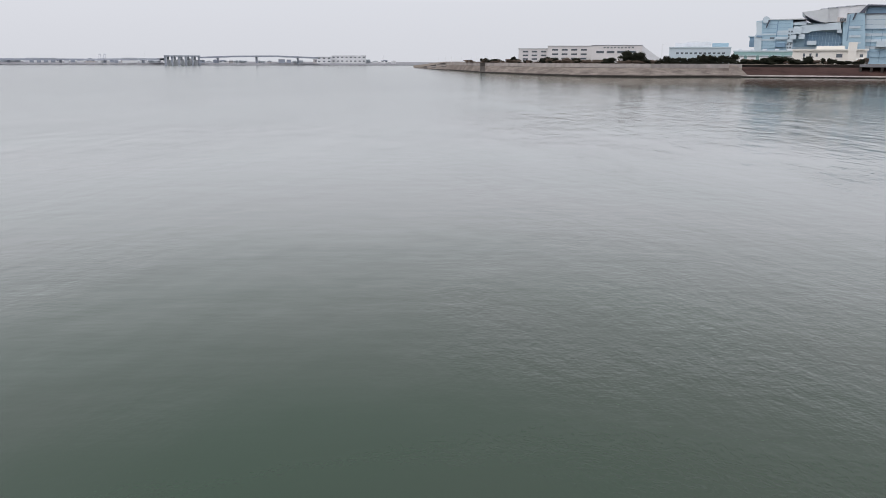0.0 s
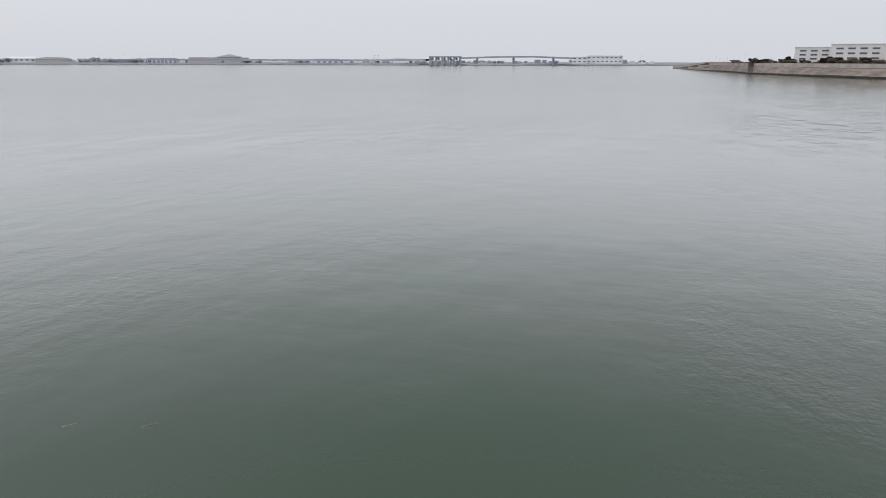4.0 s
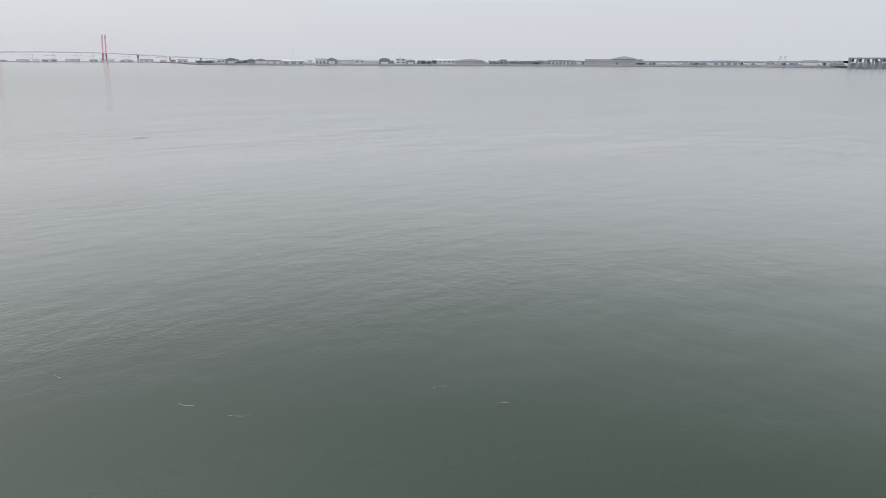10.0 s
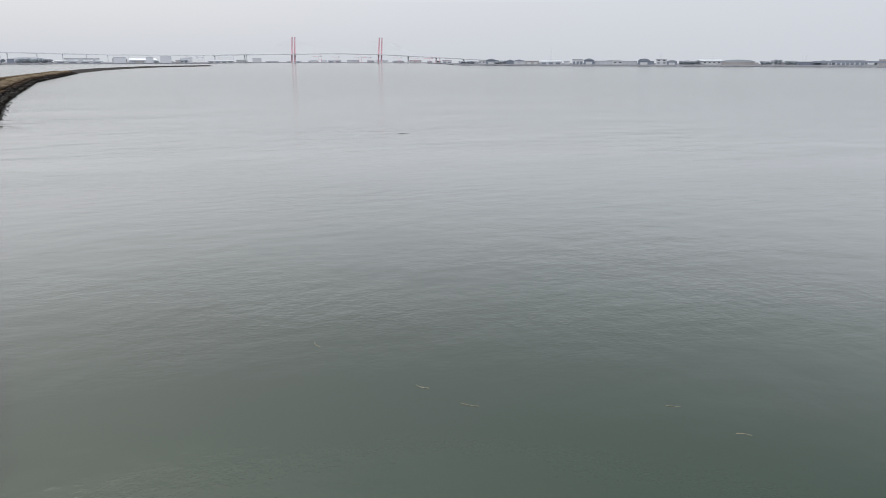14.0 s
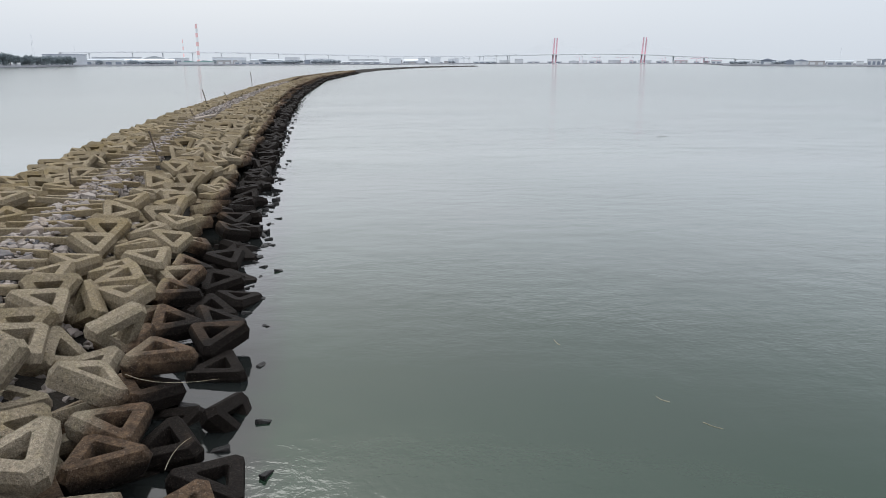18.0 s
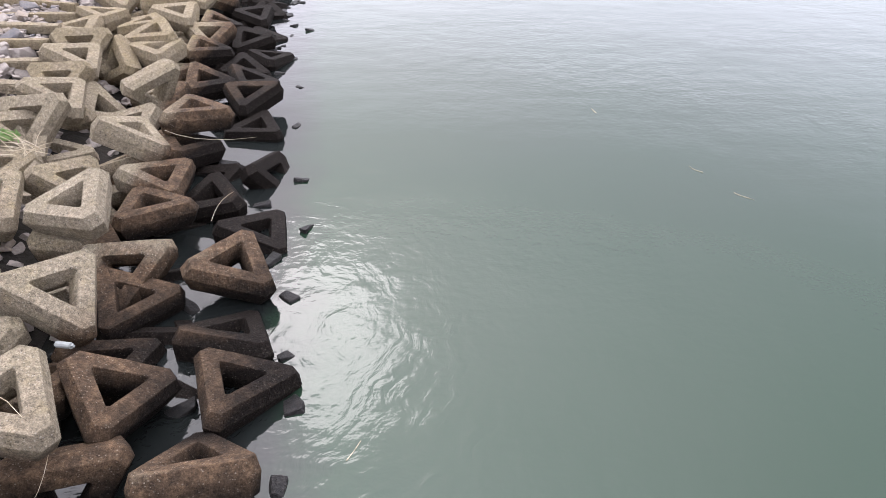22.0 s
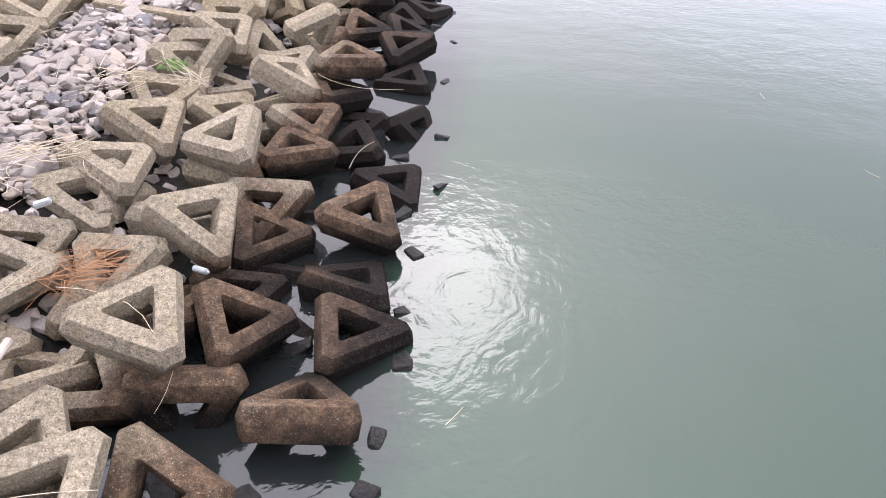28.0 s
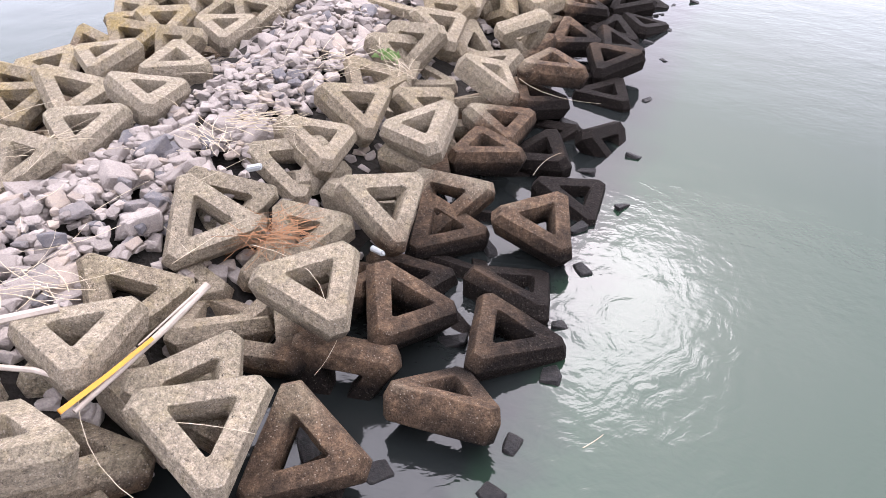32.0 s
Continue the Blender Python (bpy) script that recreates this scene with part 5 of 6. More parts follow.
# cable-stayed twin bridge
TOWER_AZ, TOWER_D = (-11.97, -18.45), 3200
bridge = thing("cable_stayed_bridge", Matrix.Identity(4), "haze-paled red cable-stayed bridge with two tall towers far across the bay", "bridge")
a, b = polar(TOWER_AZ[0], TOWER_D), polar(TOWER_AZ[1], TOWER_D)
along = (b - a).normalized()
across = Vector((-along.y, along.x, 0))
start, end = a - along * 330, b + along * 560
bm = bmesh.new()
rows = []
for k in range(25):
    p = start.lerp(end, k / 24)
    s = (p - a).dot(along)
    z = float(np.interp(s, (-330, 0, 180, 361, 920), (31, 37, 39, 36, 9)))
    rows.append([bm.verts.new(p + across * c + Vector((0, 0, z + h))) for c, h in ((-17, -2.4), (-17, 0.8), (17, 0.8), (17, -2.4))])
for p, q in zip(rows, rows[1:]):
    for k in range(4):
        bm.faces.new((p[k], p[(k + 1) % 4], q[(k + 1) % 4], q[k]))
bmesh.ops.recalc_face_normals(bm, faces=bm.faces[:])
part("deck", bm, DECK, bridge)
for foot in (a, b):
    peak = height_at(1.76, TOWER_D)
    tower = part("tower", box(bmesh.new(), foot.x - 11, foot.x + 11, foot.y - 11, foot.y + 11, -2, 3), DECK, bridge)
    for off in (-6.5, 6.5):
        part("leg", tube(bmesh.new(), [foot + along * (off - 3) + Vector((0, 0, 3)), foot + along * (off * 0.85 + 2) + Vector((0, 0, peak))], 3.6, 2.6, 4), PINK, tower)
    part("crossbeam", box(bmesh.new(), foot.x - 6, foot.x + 6, foot.y - 6, foot.y + 6, peak * 0.40, peak * 0.41), PINK, tower)
    for side in (-1, 1):
        for k in range(1, 9):
            far_off = side * 20 * k
            zt = peak * (0.97 - 0.045 * (8 - k))
            s = (foot - a).dot(along) + far_off
            part("cable", tube(bmesh.new(), [foot + Vector((0, 0, zt)), foot + along * far_off + Vector((0, 0, 37))], 0.2, 0.2, 3), STEEL, tower)
for s in (-200, -320, 480, 600, 720):
    p = a + along * s
    z = float(np.interp(s, (-330, 0, 180, 361, 920), (31, 37, 39, 36, 9)))
    part("pier", box(bmesh.new(), p.x - 1.6, p.x + 1.6, p.y - 5, p.y + 5, -2, z - 2), STEEL, bridge)

# ---- the near eastern shore: paved slope, plant buildings ----
BANK_AZ = (-89.2, -91, -94.4, -98, -101.8, -107, -111.5, -121.4, -135, -150)
BANK_D = (648, 540, 404, 350, 317, 311, 329, 338, 340, 330)


def bank(az):
    return float(np.interp(-az, [-v for v in BANK_AZ], BANK_D))


PAVED = ((0, -1.5), (0.3, 0.45), (1.6, 0.55), (11.5, 3.45), (12.2, 5.2), (13.4, 5.2), (60, 5.2), (700, 5.4))
EARTH = ((0, -1.5), (0.3, 0.35), (2.6, 0.85), (11.5, 3.9), (13, 5.0), (14.5, 5.2), (60, 5.2), (700, 5.4))
bm = bmesh.new()
rows = []
for az in np.arange(-89.2, -150, -0.4):
    d = bank(az)
    k = min(1, (-89.2 - az) / 2.5)
    rows.append([bm.verts.new(polar(az, d + r + (2.2 if 1 < r < 13 else 0.3), z * k if z > 0 else z)) for r, z in (PAVED if az > -112.6 else EARTH)])
for a, b in zip(rows, rows[1:]):
    for i in range(7):
        f = bm.faces.new((a[i], a[i + 1], b[i + 1], b[i]))
        f.material_index = 1 if i < 4 else 0
bmesh.ops.recalc_face_normals(bm, faces=bm.faces[:])
tagged(new("embankment", mesh_of(bm, "embankment", LAND, FOOTING)), "raised embankment behind a sloping paved sea wall", "embankment", kind="structure")

# paving slabs on the slope in three courses, a pale upright parapet over them; beyond the corner a dark earth bank on a pale ledge
rnd = random.Random(9)
bank_wall = thing("revetment", Matrix.Identity(4), "sloping sea wall of weathered buff concrete slabs above a dark footing", "sea wall", kind="structure")


def slab(name, mat, az, step, r0, z0, r1, z1, lift, k):
    bm = bmesh.new()
    low = [bm.verts.new(polar(q, bank(q) + r, z * k)) for q, r, z in ((az, r0, z0), (az - step * 0.998, r0, z0), (az - step * 0.998, r1, z1), (az, r1, z1))]
    out = polar(az, -lift * 0.8, lift * 0.6)
    top = [bm.verts.new(v.co + out) for v in low]
    for v in low:
        v.co += polar(az, 3.0, -0.3)
    bm.faces.new(top)
    for i in range(4):
        bm.faces.new((low[i], low[(i + 1) % 4], top[(i + 1) % 4], top[i]))
    bmesh.ops.recalc_face_normals(bm, faces=bm.faces[:])
    part(name, bm, mat, bank_wall)


az = -89.6
while az > -123:
    step = 7.0 / bank(az) * 180 / math.pi
    k = min(1, (-89.2 - az) / 2.5)
    if az > -112.5:
        for c in range(3):
            slab("slab", PAVING, az, step, 1.7 + 3.25 * c, 0.58 + 0.95 * c, 1.7 + 3.25 * (c + 1) - 0.02, 0.58 + 0.95 * (c + 1) - 0.01, 0.12 + rnd.uniform(-0.025, 0.025), k)
        slab("parapet_panel", PARAPET, az, step, 11.5, 3.5, 12.1, 5.15, 0.15 + rnd.uniform(-0.03, 0.03), k)
    else:
        slab("ledge", PARAPET, az, step, 0.35, 0.36, 2.5, 0.84, 0.06, k)
        for c in range(3):
            slab("slab", PAVING_DARK, az, step, 2.7 + 2.9 * c, 0.9 + 1.0 * c, 2.7 + 2.9 * (c + 1), 0.9 + 1.0 * (c + 1), 0.10 + rnd.uniform(-0.04, 0.04), k)
    az -= step

for az0, az1, el, n, leaf, label in ((-94.3, -95.8, 0.26, 3, SHRUB_LEAF, "dark evergreen shrub on the embankment"), (-96.6, -97.3, 0.34, 2, SHRUB_LEAF, "dark round shrub on the embankment"),
                                     (-98.8, -100.1, 0.38, 3, SHRUB_LEAF, "dark evergreen shrub on the embankment"), (-100.2, -103.9, 0.16, 9, DRY_LEAF, "bare brown scrub on the embankment"),
                                     (-103.6, -104.4, 0.34, 2, SHRUB_LEAF, "dark evergreen shrub on the embankment"), (-104.9, -106.5, 0.85, 4, SHRUB_LEAF, "broad dark evergreen tree on the embankment"),
                                     (-106.6, -108.3, 0.20, 4, DRY_LEAF, "bare brown scrub on the embankment"), (-108.4, -110.2, 0.35, 5, SHRUB_LEAF, "dark evergreen shrub on the embankment"),
                                     (-110.2, -112.9, 0.62, 6, SHRUB_LEAF, "dark evergreen shrub on the embankment"), (-113.2, -114.2, 0.25, 3, DRY_LEAF, "bare brown scrub on the embankment"),
                                     (-114.6, -116.2, 0.5, 4, SHRUB_LEAF, "olive shrub before the plant buildings"), (-120.4, -121.0, 0.4, 2, DRY_LEAF, "thin bare tree beside the pump house")):
    for i in range(n):
        az = az0 + (az1 - az0) * (i + 0.5) / n
        d = bank(az) + rnd.uniform(17, 24)
        high = (height_at(el, d) - 5.2) * rnd.uniform(0.75, 1.1)
        wide = max((az0 - az1) / n * math.pi / 180 * d * 1.5, high)
        tree(polar(az, d, 5.15), wide, high, leaf, label, "tree" if high > 4.5 else "shrub", "plants on the embankment")


for i in range(110):
    az = -93.5 - 27.5 * i / 110 + rnd.uniform(-0.15, 0.15)
    d = bank(az) + rnd.uniform(15.5, 19)
    high = rnd.uniform(0.8, 1.9) if az > -108 else rnd.uniform(1.5, 2.6)
    leaf = DRY_LEAF if rnd.random() < (0.65 if az > -107 else 0.08) else SHRUB_LEAF
    tree(polar(az, d, 5.1), rnd.uniform(1.6, 6.0), high * rnd.choice((0.5, 0.8, 1.0, 1.0, 1.5)), leaf, "low scrub bush along the embankment top" if leaf is SHRUB_LEAF else "bare brown scrub along the embankment top", "shrub", "plants on the embankment")


def facade(az0, az1, el, d, deep, wall, label, base=5.2, name="plant_building"):
    """An empty at a building's front and the size of that front."""
    az = (az0 + az1) / 2
    w = abs(az1 - az0) * math.pi / 180 * d
    ob = thing(name, turned(az, d, base), label, "building", "plant buildings")
    h = height_at(el, d) - base
    part("wall", box(bmesh.new(), -w / 2, w / 2, 0, deep, -0.3, h), wall, ob)
    return ob, w, h


def window_row(ob, x0, x1, z, n, w, h, y=0.0):
    for i in range(n):
        win = part("window", window_mesh(w, h), None, ob)
        win.location = (x0 + (x1 - x0) * (i + 0.5) / n, y, z)


def slab_on(ob, name, mat, x0, x1, y0, y1, z0, z1, label=""):
    return part(name, box(bmesh.new(), x0, x1, y0, y1, z0, z1), mat, ob, label)


# grey warehouse with a stepped front
ob, w, h = facade(-97.2, -99.6, 0.92, 640, 30, WAREHOUSE, "pale grey warehouse wing with a stair tower", name="warehouse")
for k in range(3):
    window_row(ob, -w / 2 + 2, w / 2 - 2, h * (0.2 + 0.27 * k), 3, 4.5, 1.2)
slab_on(ob, "parapet", ROOF_GREY, -w / 2 - 0.4, w / 2 + 0.4, -0.4, 30, h, h + 0.5)
ob, w, h = facade(-99.4, -102.6, 1.10, 625, 40, WAREHOUSE, "pale grey three-storey warehouse with strip windows", name="warehouse")
for k in range(3):
    window_row(ob, -w / 2 + 2, w / 2 - 2, h * (0.2 + 0.27 * k), 4, 4.8, 1.3)
slab_on(ob, "parapet", ROOF_GREY, -w / 2 - 0.4, w / 2 + 0.4, -0.4, 40, h, h + 0.6)
ob, w, h = facade(-102.6, -106.3, 1.17, 615, 40, WAREHOUSE, "pale grey warehouse block with a sloping ramp end", name="warehouse")
window_row(ob, -w / 2 + 3, w / 2 - 4, h * 0.55, 4, 6.0, 1.8)
window_row(ob, -w / 2 + 9, w / 2 - 6, h * 0.84, 9, 1.6, 0.8)
slab_on(ob, "parapet", DARK_WALL, -w / 2, w / 2, -0.4, 40, h, h + 0.35)
bm = bmesh.new()
pts = [(w / 2, -0.3), (w / 2 + 14, -0.3), (w / 2 + 14, h * 0.25), (w / 2, h - 0.2)]
f0, f1 = [bm.verts.new((x, 0.2, z)) for x, z in pts], [bm.verts.new((x, 20, z)) for x, z in pts]
bm.faces.new(f0), bm.faces.new(f1[::-1])
for i in range(4):
    bm.faces.new((f0[i], f1[i], f1[(i + 1) % 4], f0[(i + 1) % 4]))
bmesh.ops.recalc_face_normals(bm, faces=bm.faces[:])
part("ramp", bm, GREY_WALL, ob)

# light blue office block
ob, w, h = facade(-108.2, -112.4, 0.98, 540, 30, BLUE_PALE, "long light-blue office block with a row of small windows", name="office_block")
window_row(ob, -w / 2 + 4, w / 2 - 3, h * 0.60, 11, 1.7, 1.1)
window_row(ob, -w / 2 + 4, w / 2 - 8, h * 0.22, 7, 1.7, 1.1)
slab_on(ob, "parapet", BLUE_PALE, -w / 2 - 0.4, w / 2 + 0.4, -0.4, 30, h, h + 0.8)
slab_on(ob, "roof_house", GREY_WALL, -w * 0.42, -w * 0.22, 6, 20, h + 0.8, h + 3.4)
slab_on(ob, "roof_house", GREY_WALL, -w * 0.22, w * 0.18, 10, 24, h + 0.8, h + 4.4)
slab_on(ob, "roof_house", BLUE, w * 0.2, w * 0.46, 4, 18, h + 0.8, h + 3.2)

# teal low hall
ob, w, h = facade(-112.6, -116.6, 0.72, 430, 30, TEAL, "low teal hall with white roller doors", name="service_hall")
for k in range(5):
    x = -w / 2 + w * (k + 0.5) / 5
    slab_on(ob, "door", PALE_WALL, x - 2.2, x + 2.2, -0.2, 0.2, 0, h * 0.60)
    slab_on(ob, "canopy", BLUE_PALE, x - 2.5, x + 2.5, -1.0, 0, h * 0.66, h * 0.70)
    slab_on(ob, "roof_vent", GREY_WALL, x - 1.0, x + 1.0, 6, 8, h, h + 1.4)
slab_on(ob, "parapet", BLUE_PALE, -w / 2 - 0.3, w / 2 + 0.3, -0.3, 30, h, h + 0.6)

# big blue plant: two towers, glazed hall, sweeping roof, end block
def plate(ob, name, mat, outline, y0, y1, label=""):
    """An upright slab with the given outline, from depth y0 to y1."""
    bm = bmesh.new()
    f, r = [bm.verts.new((x, y0, z)) for x, z in outline], [bm.verts.new((x, y1, z)) for x, z in outline]
    bm.faces.new(f), bm.faces.new(r[::-1])
    for i in range(len(f)):
        j = (i + 1) % len(f)
        bm.faces.new((f[i], r[i], r[j], f[j]))
    bmesh.ops.recalc_face_normals(bm, faces=bm.faces[:])
    return part(name, bm, mat, ob, label)


ob = thing("incineration_plant", turned(-117.3, 480, 5.2), "large light-blue plant with pale hoods and a sweeping grey roof", "building", "plant buildings")
plate(ob, "tower_wall", BLUE, ((-25.9, -1.0), (-28.5, 23.9), (-25.1, 24.3), (-21.6, 25.1), (-9.3, 24.5), (-6.5, -0.9)), -3, 30, "light blue panelled tower wall")
plate(ob, "corner_wall", BLUE_PALE, ((-27.4, -1.0), (-28.8, 15.5), (-27.8, 17.0), (-28.2, 23.5), (-25.6, 23.9), (-23.5, -1.0)), -3.4, 8)
slab_on(ob, "band", BLUE_PALE, -17.2, -9.1, -3.3, 20, 17.2, 18.5)
slab_on(ob, "band", BLUE_PALE, -24.6, -8.9, -3.25, 20, 16.1, 16.9)
slab_on(ob, "band", BLUE_DARK, -27.6, -24.7, -3.8, 6, 14.8, 15.9)
slab_on(ob, "band", BLUE_PALE, -26.6, -8.6, -3.3, 20, 13.0, 13.8)
slab_on(ob, "balcony", BLUE_DARK, -17.2, -11.8, -4.2, -2, 9.3, 11.5)
slab_on(ob, "balcony", BLUE_PALE, -17.4, -11.2, -4.0, -2, 13.6, 15.0)
slab_on(ob, "corner_strip", BLUE_DARK, -17.2, -16.7, -3.35, -2, 6.7, 23.9)
slab_on(ob, "roof_coping", ROOF_GREY, -21.6, -2.4, -3.6, 30, 24.4, 24.9)
slab_on(ob, "annex", BLUE_DARK, -31.5, -27.7, 2, 12, 9.6, 15.3)
slab_on(ob, "annex_frame", BLUE_PALE, -32.3, -28.1, 1.6, 12, 15.2, 15.9)
slab_on(ob, "annex_frame", BLUE, -28.8, -27.3, 1.6, 12, 9.6, 15.2)
part("gable_roundel", tube(bmesh.new(), [(-23.3, -3.8, 24.5), (-23.3, 10, 24.5)], 1.95, 1.95, 18), BLUE_PALE, ob, "pale blue round gable")
plate(ob, "dark_brace", PLANT_ROOF, ((-23.2, 20.2), (-22.1, 24.3), (-21.1, 24.4), (-22.7, 20.0)), -4.0, -3.0, "dark slanting brace")
window_row(ob, -20.4, -17.9, 13.8, 4, 0.6, 1.0, -3.3)
slab_on(ob, "hall_wall", BLUE, -8.3, 20.6, 0, 45, -0.3, 22.3, "blue panelled hall wall")
slab_on(ob, "window_wall", BLUE_DARK, -1.9, 16.9, -0.4, 1, 9.8, 17.6, "dark blue glazed wall of the hall")
slab_on(ob, "mullion", BLUE, -1.7, -1.6, -0.6, 0, 9.9, 17.7)
slab_on(ob, "mullion", BLUE, 0.0, 0.2, -0.6, 0, 9.9, 17.7)
slab_on(ob, "mullion", BLUE, 1.7, 1.9, -0.6, 0, 9.9, 17.7)
slab_on(ob, "mullion", BLUE, 3.5, 3.6, -0.6, 0, 9.9, 17.7)
slab_on(ob, "mullion", BLUE, 5.2, 5.3, -0.6, 0, 9.8, 17.7)
slab_on(ob, "mullion", BLUE, 6.9, 7.1, -0.6, 0, 9.8, 17.6)
slab_on(ob, "mullion", BLUE, 8.6, 8.8, -0.6, 0, 9.8, 17.6)
slab_on(ob, "mullion", BLUE, 10.3, 10.5, -0.6, 0, 9.8, 17.6)
slab_on(ob, "mullion", BLUE, 12.0, 12.2, -0.6, 0, 9.8, 17.6)
slab_on(ob, "mullion", BLUE, 13.7, 13.9, -0.6, 0, 9.8, 17.5)
slab_on(ob, "mullion", BLUE, 15.4, 15.6, -0.6, 0, 9.8, 17.5)
slab_on(ob, "transom", BLUE, -2.2, 16.7, -0.55, 0, 15.6, 15.7)
slab_on(ob, "transom", BLUE, -1.9, 16.9, -0.55, 0, 13.6, 13.7)
slab_on(ob, "transom", BLUE, -1.7, 17.2, -0.55, 0, 11.6, 11.7)
slab_on(ob, "stair_wall", BLUE_PALE, -11.1, -8.0, -3.6, -2, 6.2, 19.6)
window_row(ob, -11.2, -8.4, 17.4, 2, 0.7, 0.9, -3.7)
window_row(ob, -11.2, -8.4, 15.5, 2, 0.7, 0.9, -3.7)
window_row(ob, -11.2, -8.4, 13.8, 2, 0.7, 0.9, -3.7)
window_row(ob, -11.2, -8.4, 10.4, 2, 0.7, 0.9, -3.7)
window_row(ob, -11.2, -8.4, 8.6, 2, 0.7, 0.9, -3.7)
window_row(ob, -11.2, -8.4, 6.9, 2, 0.7, 0.9, -3.7)
slab_on(ob, "hood", BLUE_PALE, -8.5, -4.1, -5, 0, 16.5, 20.6, "pale projecting hood")
slab_on(ob, "hood", BLUE_PALE, -5.3, -2.3, -4.6, 0, 13.8, 16.5)
slab_on(ob, "hood", BLUE_PALE, -9.7, -6.6, -5.2, -2, 13.6, 16.0)
slab_on(ob, "hood", BLUE_PALE, -10.6, -8.2, -5, -2, 12.1, 13.6)
slab_on(ob, "hood", BLUE_PALE, -0.6, 4.1, -4, 0, 10.3, 12.7)
slab_on(ob, "hood", BLUE_PALE, 13.7, 16.1, -4, 0, 16.8, 18.6)
plate(ob, "gallery", BLUE_PALE, ((-3.9, 16.8), (-4.4, 21.1), (-2.0, 21.2), (14.6, 22.5), (15.2, 22.1), (15.5, 18.5), (6.7, 18.3), (1.2, 17.9), (-0.5, 16.9)), -4.2, 2, "long pale gallery box")
slab_on(ob, "band", BLUE_PALE, -7.6, 17.5, -0.3, 1, 8.4, 9.2)
plate(ob, "ledge", BLUE_PALE, ((-9.2, 21.4), (-9.0, 22.9), (-2.3, 23.4), (-0.6, 22.6), (-2.0, 21.5)), -2.5, 12)
window_row(ob, -2.2, 1.3, 21.8, 3, 0.8, 0.7, -2.6)
plate(ob, "sweeping_roof", ROOF_GREY, ((-5.0, 28.3), (7.8, 29.7), (8.6, 22.4), (7.2, 22.3), (4.7, 22.8), (1.6, 23.8), (-1.0, 25.1), (-3.1, 26.6)), -5, 38, "sweeping grey boat-shaped roof")
plate(ob, "roof_keel", PLANT_ROOF, ((-3.2, 26.4), (-0.9, 24.9), (1.7, 23.6), (4.7, 22.6), (7.2, 22.1), (7.2, 22.3), (4.7, 22.9), (1.6, 24.0), (-1.0, 25.3)), -5.3, 38)
slab_on(ob, "roof_step", ROOF_GREY, 4.5, 8.6, -4.6, 30, 22.6, 29.7)
slab_on(ob, "step_edge", DARK_WALL, 4.1, 8.1, -5.0, 30, 29.7, 29.9)
slab_on(ob, "roof_step", ROOF_GREY, 8.1, 13.0, -4.1, 30, 22.6, 30.2)
slab_on(ob, "step_edge", DARK_WALL, 7.7, 12.5, -4.5, 30, 30.2, 30.4)
slab_on(ob, "roof_step", GREY_WALL, 12.5, 17.7, -3.6, 30, 22.5, 30.6)
slab_on(ob, "step_edge", DARK_WALL, 12.0, 17.2, -4.0, 30, 30.6, 30.8)
slab_on(ob, "roof_step", GREY_WALL, 17.0, 22.1, -3.1, 30, 27.1, 31.0)
slab_on(ob, "step_edge", DARK_WALL, 16.7, 21.8, -3.5, 30, 30.9, 31.2)
slab_on(ob, "roof_step", GREY_WALL, 21.7, 26.4, -2.6, 30, 27.0, 31.4)
slab_on(ob, "step_edge", DARK_WALL, 21.4, 26.1, -3.0, 30, 31.3, 31.5)
slab_on(ob, "roof_window", BROWN_WALL, 13.1, 16.1, -4.4, 0, 22.7, 25.1)
window_row(ob, 14.3, 17.4, 22.9, 3, 0.9, 1.6, -4.5)
plate(ob, "tower_wall", BLUE, ((18.4, -0.7), (15.7, 26.2), (21.4, 27.3), (26.2, 27.4), (29.9, -0.7)), -3, 30, "light blue panelled tower wall")
plate(ob, "dark_brace", PLANT_ROOF, ((20.5, 23.6), (21.4, 27.3), (22.5, 27.3), (21.1, 23.6)), -3.6, -2.8, "dark slanting brace")
slab_on(ob, "corner_strip", BLUE_DARK, 19.0, 19.5, -3.3, -2, 12.4, 26.1)
slab_on(ob, "band", BLUE_PALE, 19.4, 25.0, -3.3, 0, 19.1, 20.3)
slab_on(ob, "band", BLUE_PALE, 20.0, 25.6, -3.3, 0, 14.3, 15.4)
slab_on(ob, "band", BLUE_PALE, 20.5, 26.1, -3.3, 0, 11.0, 11.8)
plate(ob, "end_wall", BLUE, ((27.6, -0.7), (25.1, 19.0), (25.9, 27.0), (27.6, 31.0), (59.0, 29.3), (63.3, -0.5)), -1, 45, "tall pale blue end wall")
slab_on(ob, "upper_wall", BLUE_PALE, 26.8, 60.0, -1.4, 5, 18.7, 26.6)
slab_on(ob, "band", BLUE_DARK, 25.1, 60.6, -1.8, 5, 18.5, 18.9)
slab_on(ob, "glazed_wall", BLUE_DARK, 27.2, 59.2, -1.5, 2, 27.0, 30.0)
slab_on(ob, "band", BLUE_PALE, 25.6, 61.0, -1.3, 2, 15.1, 16.5)
slab_on(ob, "band", BLUE_PALE, 26.1, 61.5, -1.3, 2, 11.8, 13.2)
slab_on(ob, "band", BLUE_PALE, 26.5, 62.0, -1.3, 2, 8.2, 9.6)
slab_on(ob, "corner_strip", BLUE_DARK, 26.0, 26.5, -1.6, 0, 0.4, 19.0)
plate(ob, "folded_roof", PLANT_ROOF, ((23.3, 27.2), (27.0, 31.6), (35.7, 31.2), (58.9, 29.7), (59.0, 28.9), (35.8, 30.2), (27.8, 30.8), (26.4, 28.8), (26.1, 27.2)), -3.5, 46, "dark folded roof edge")
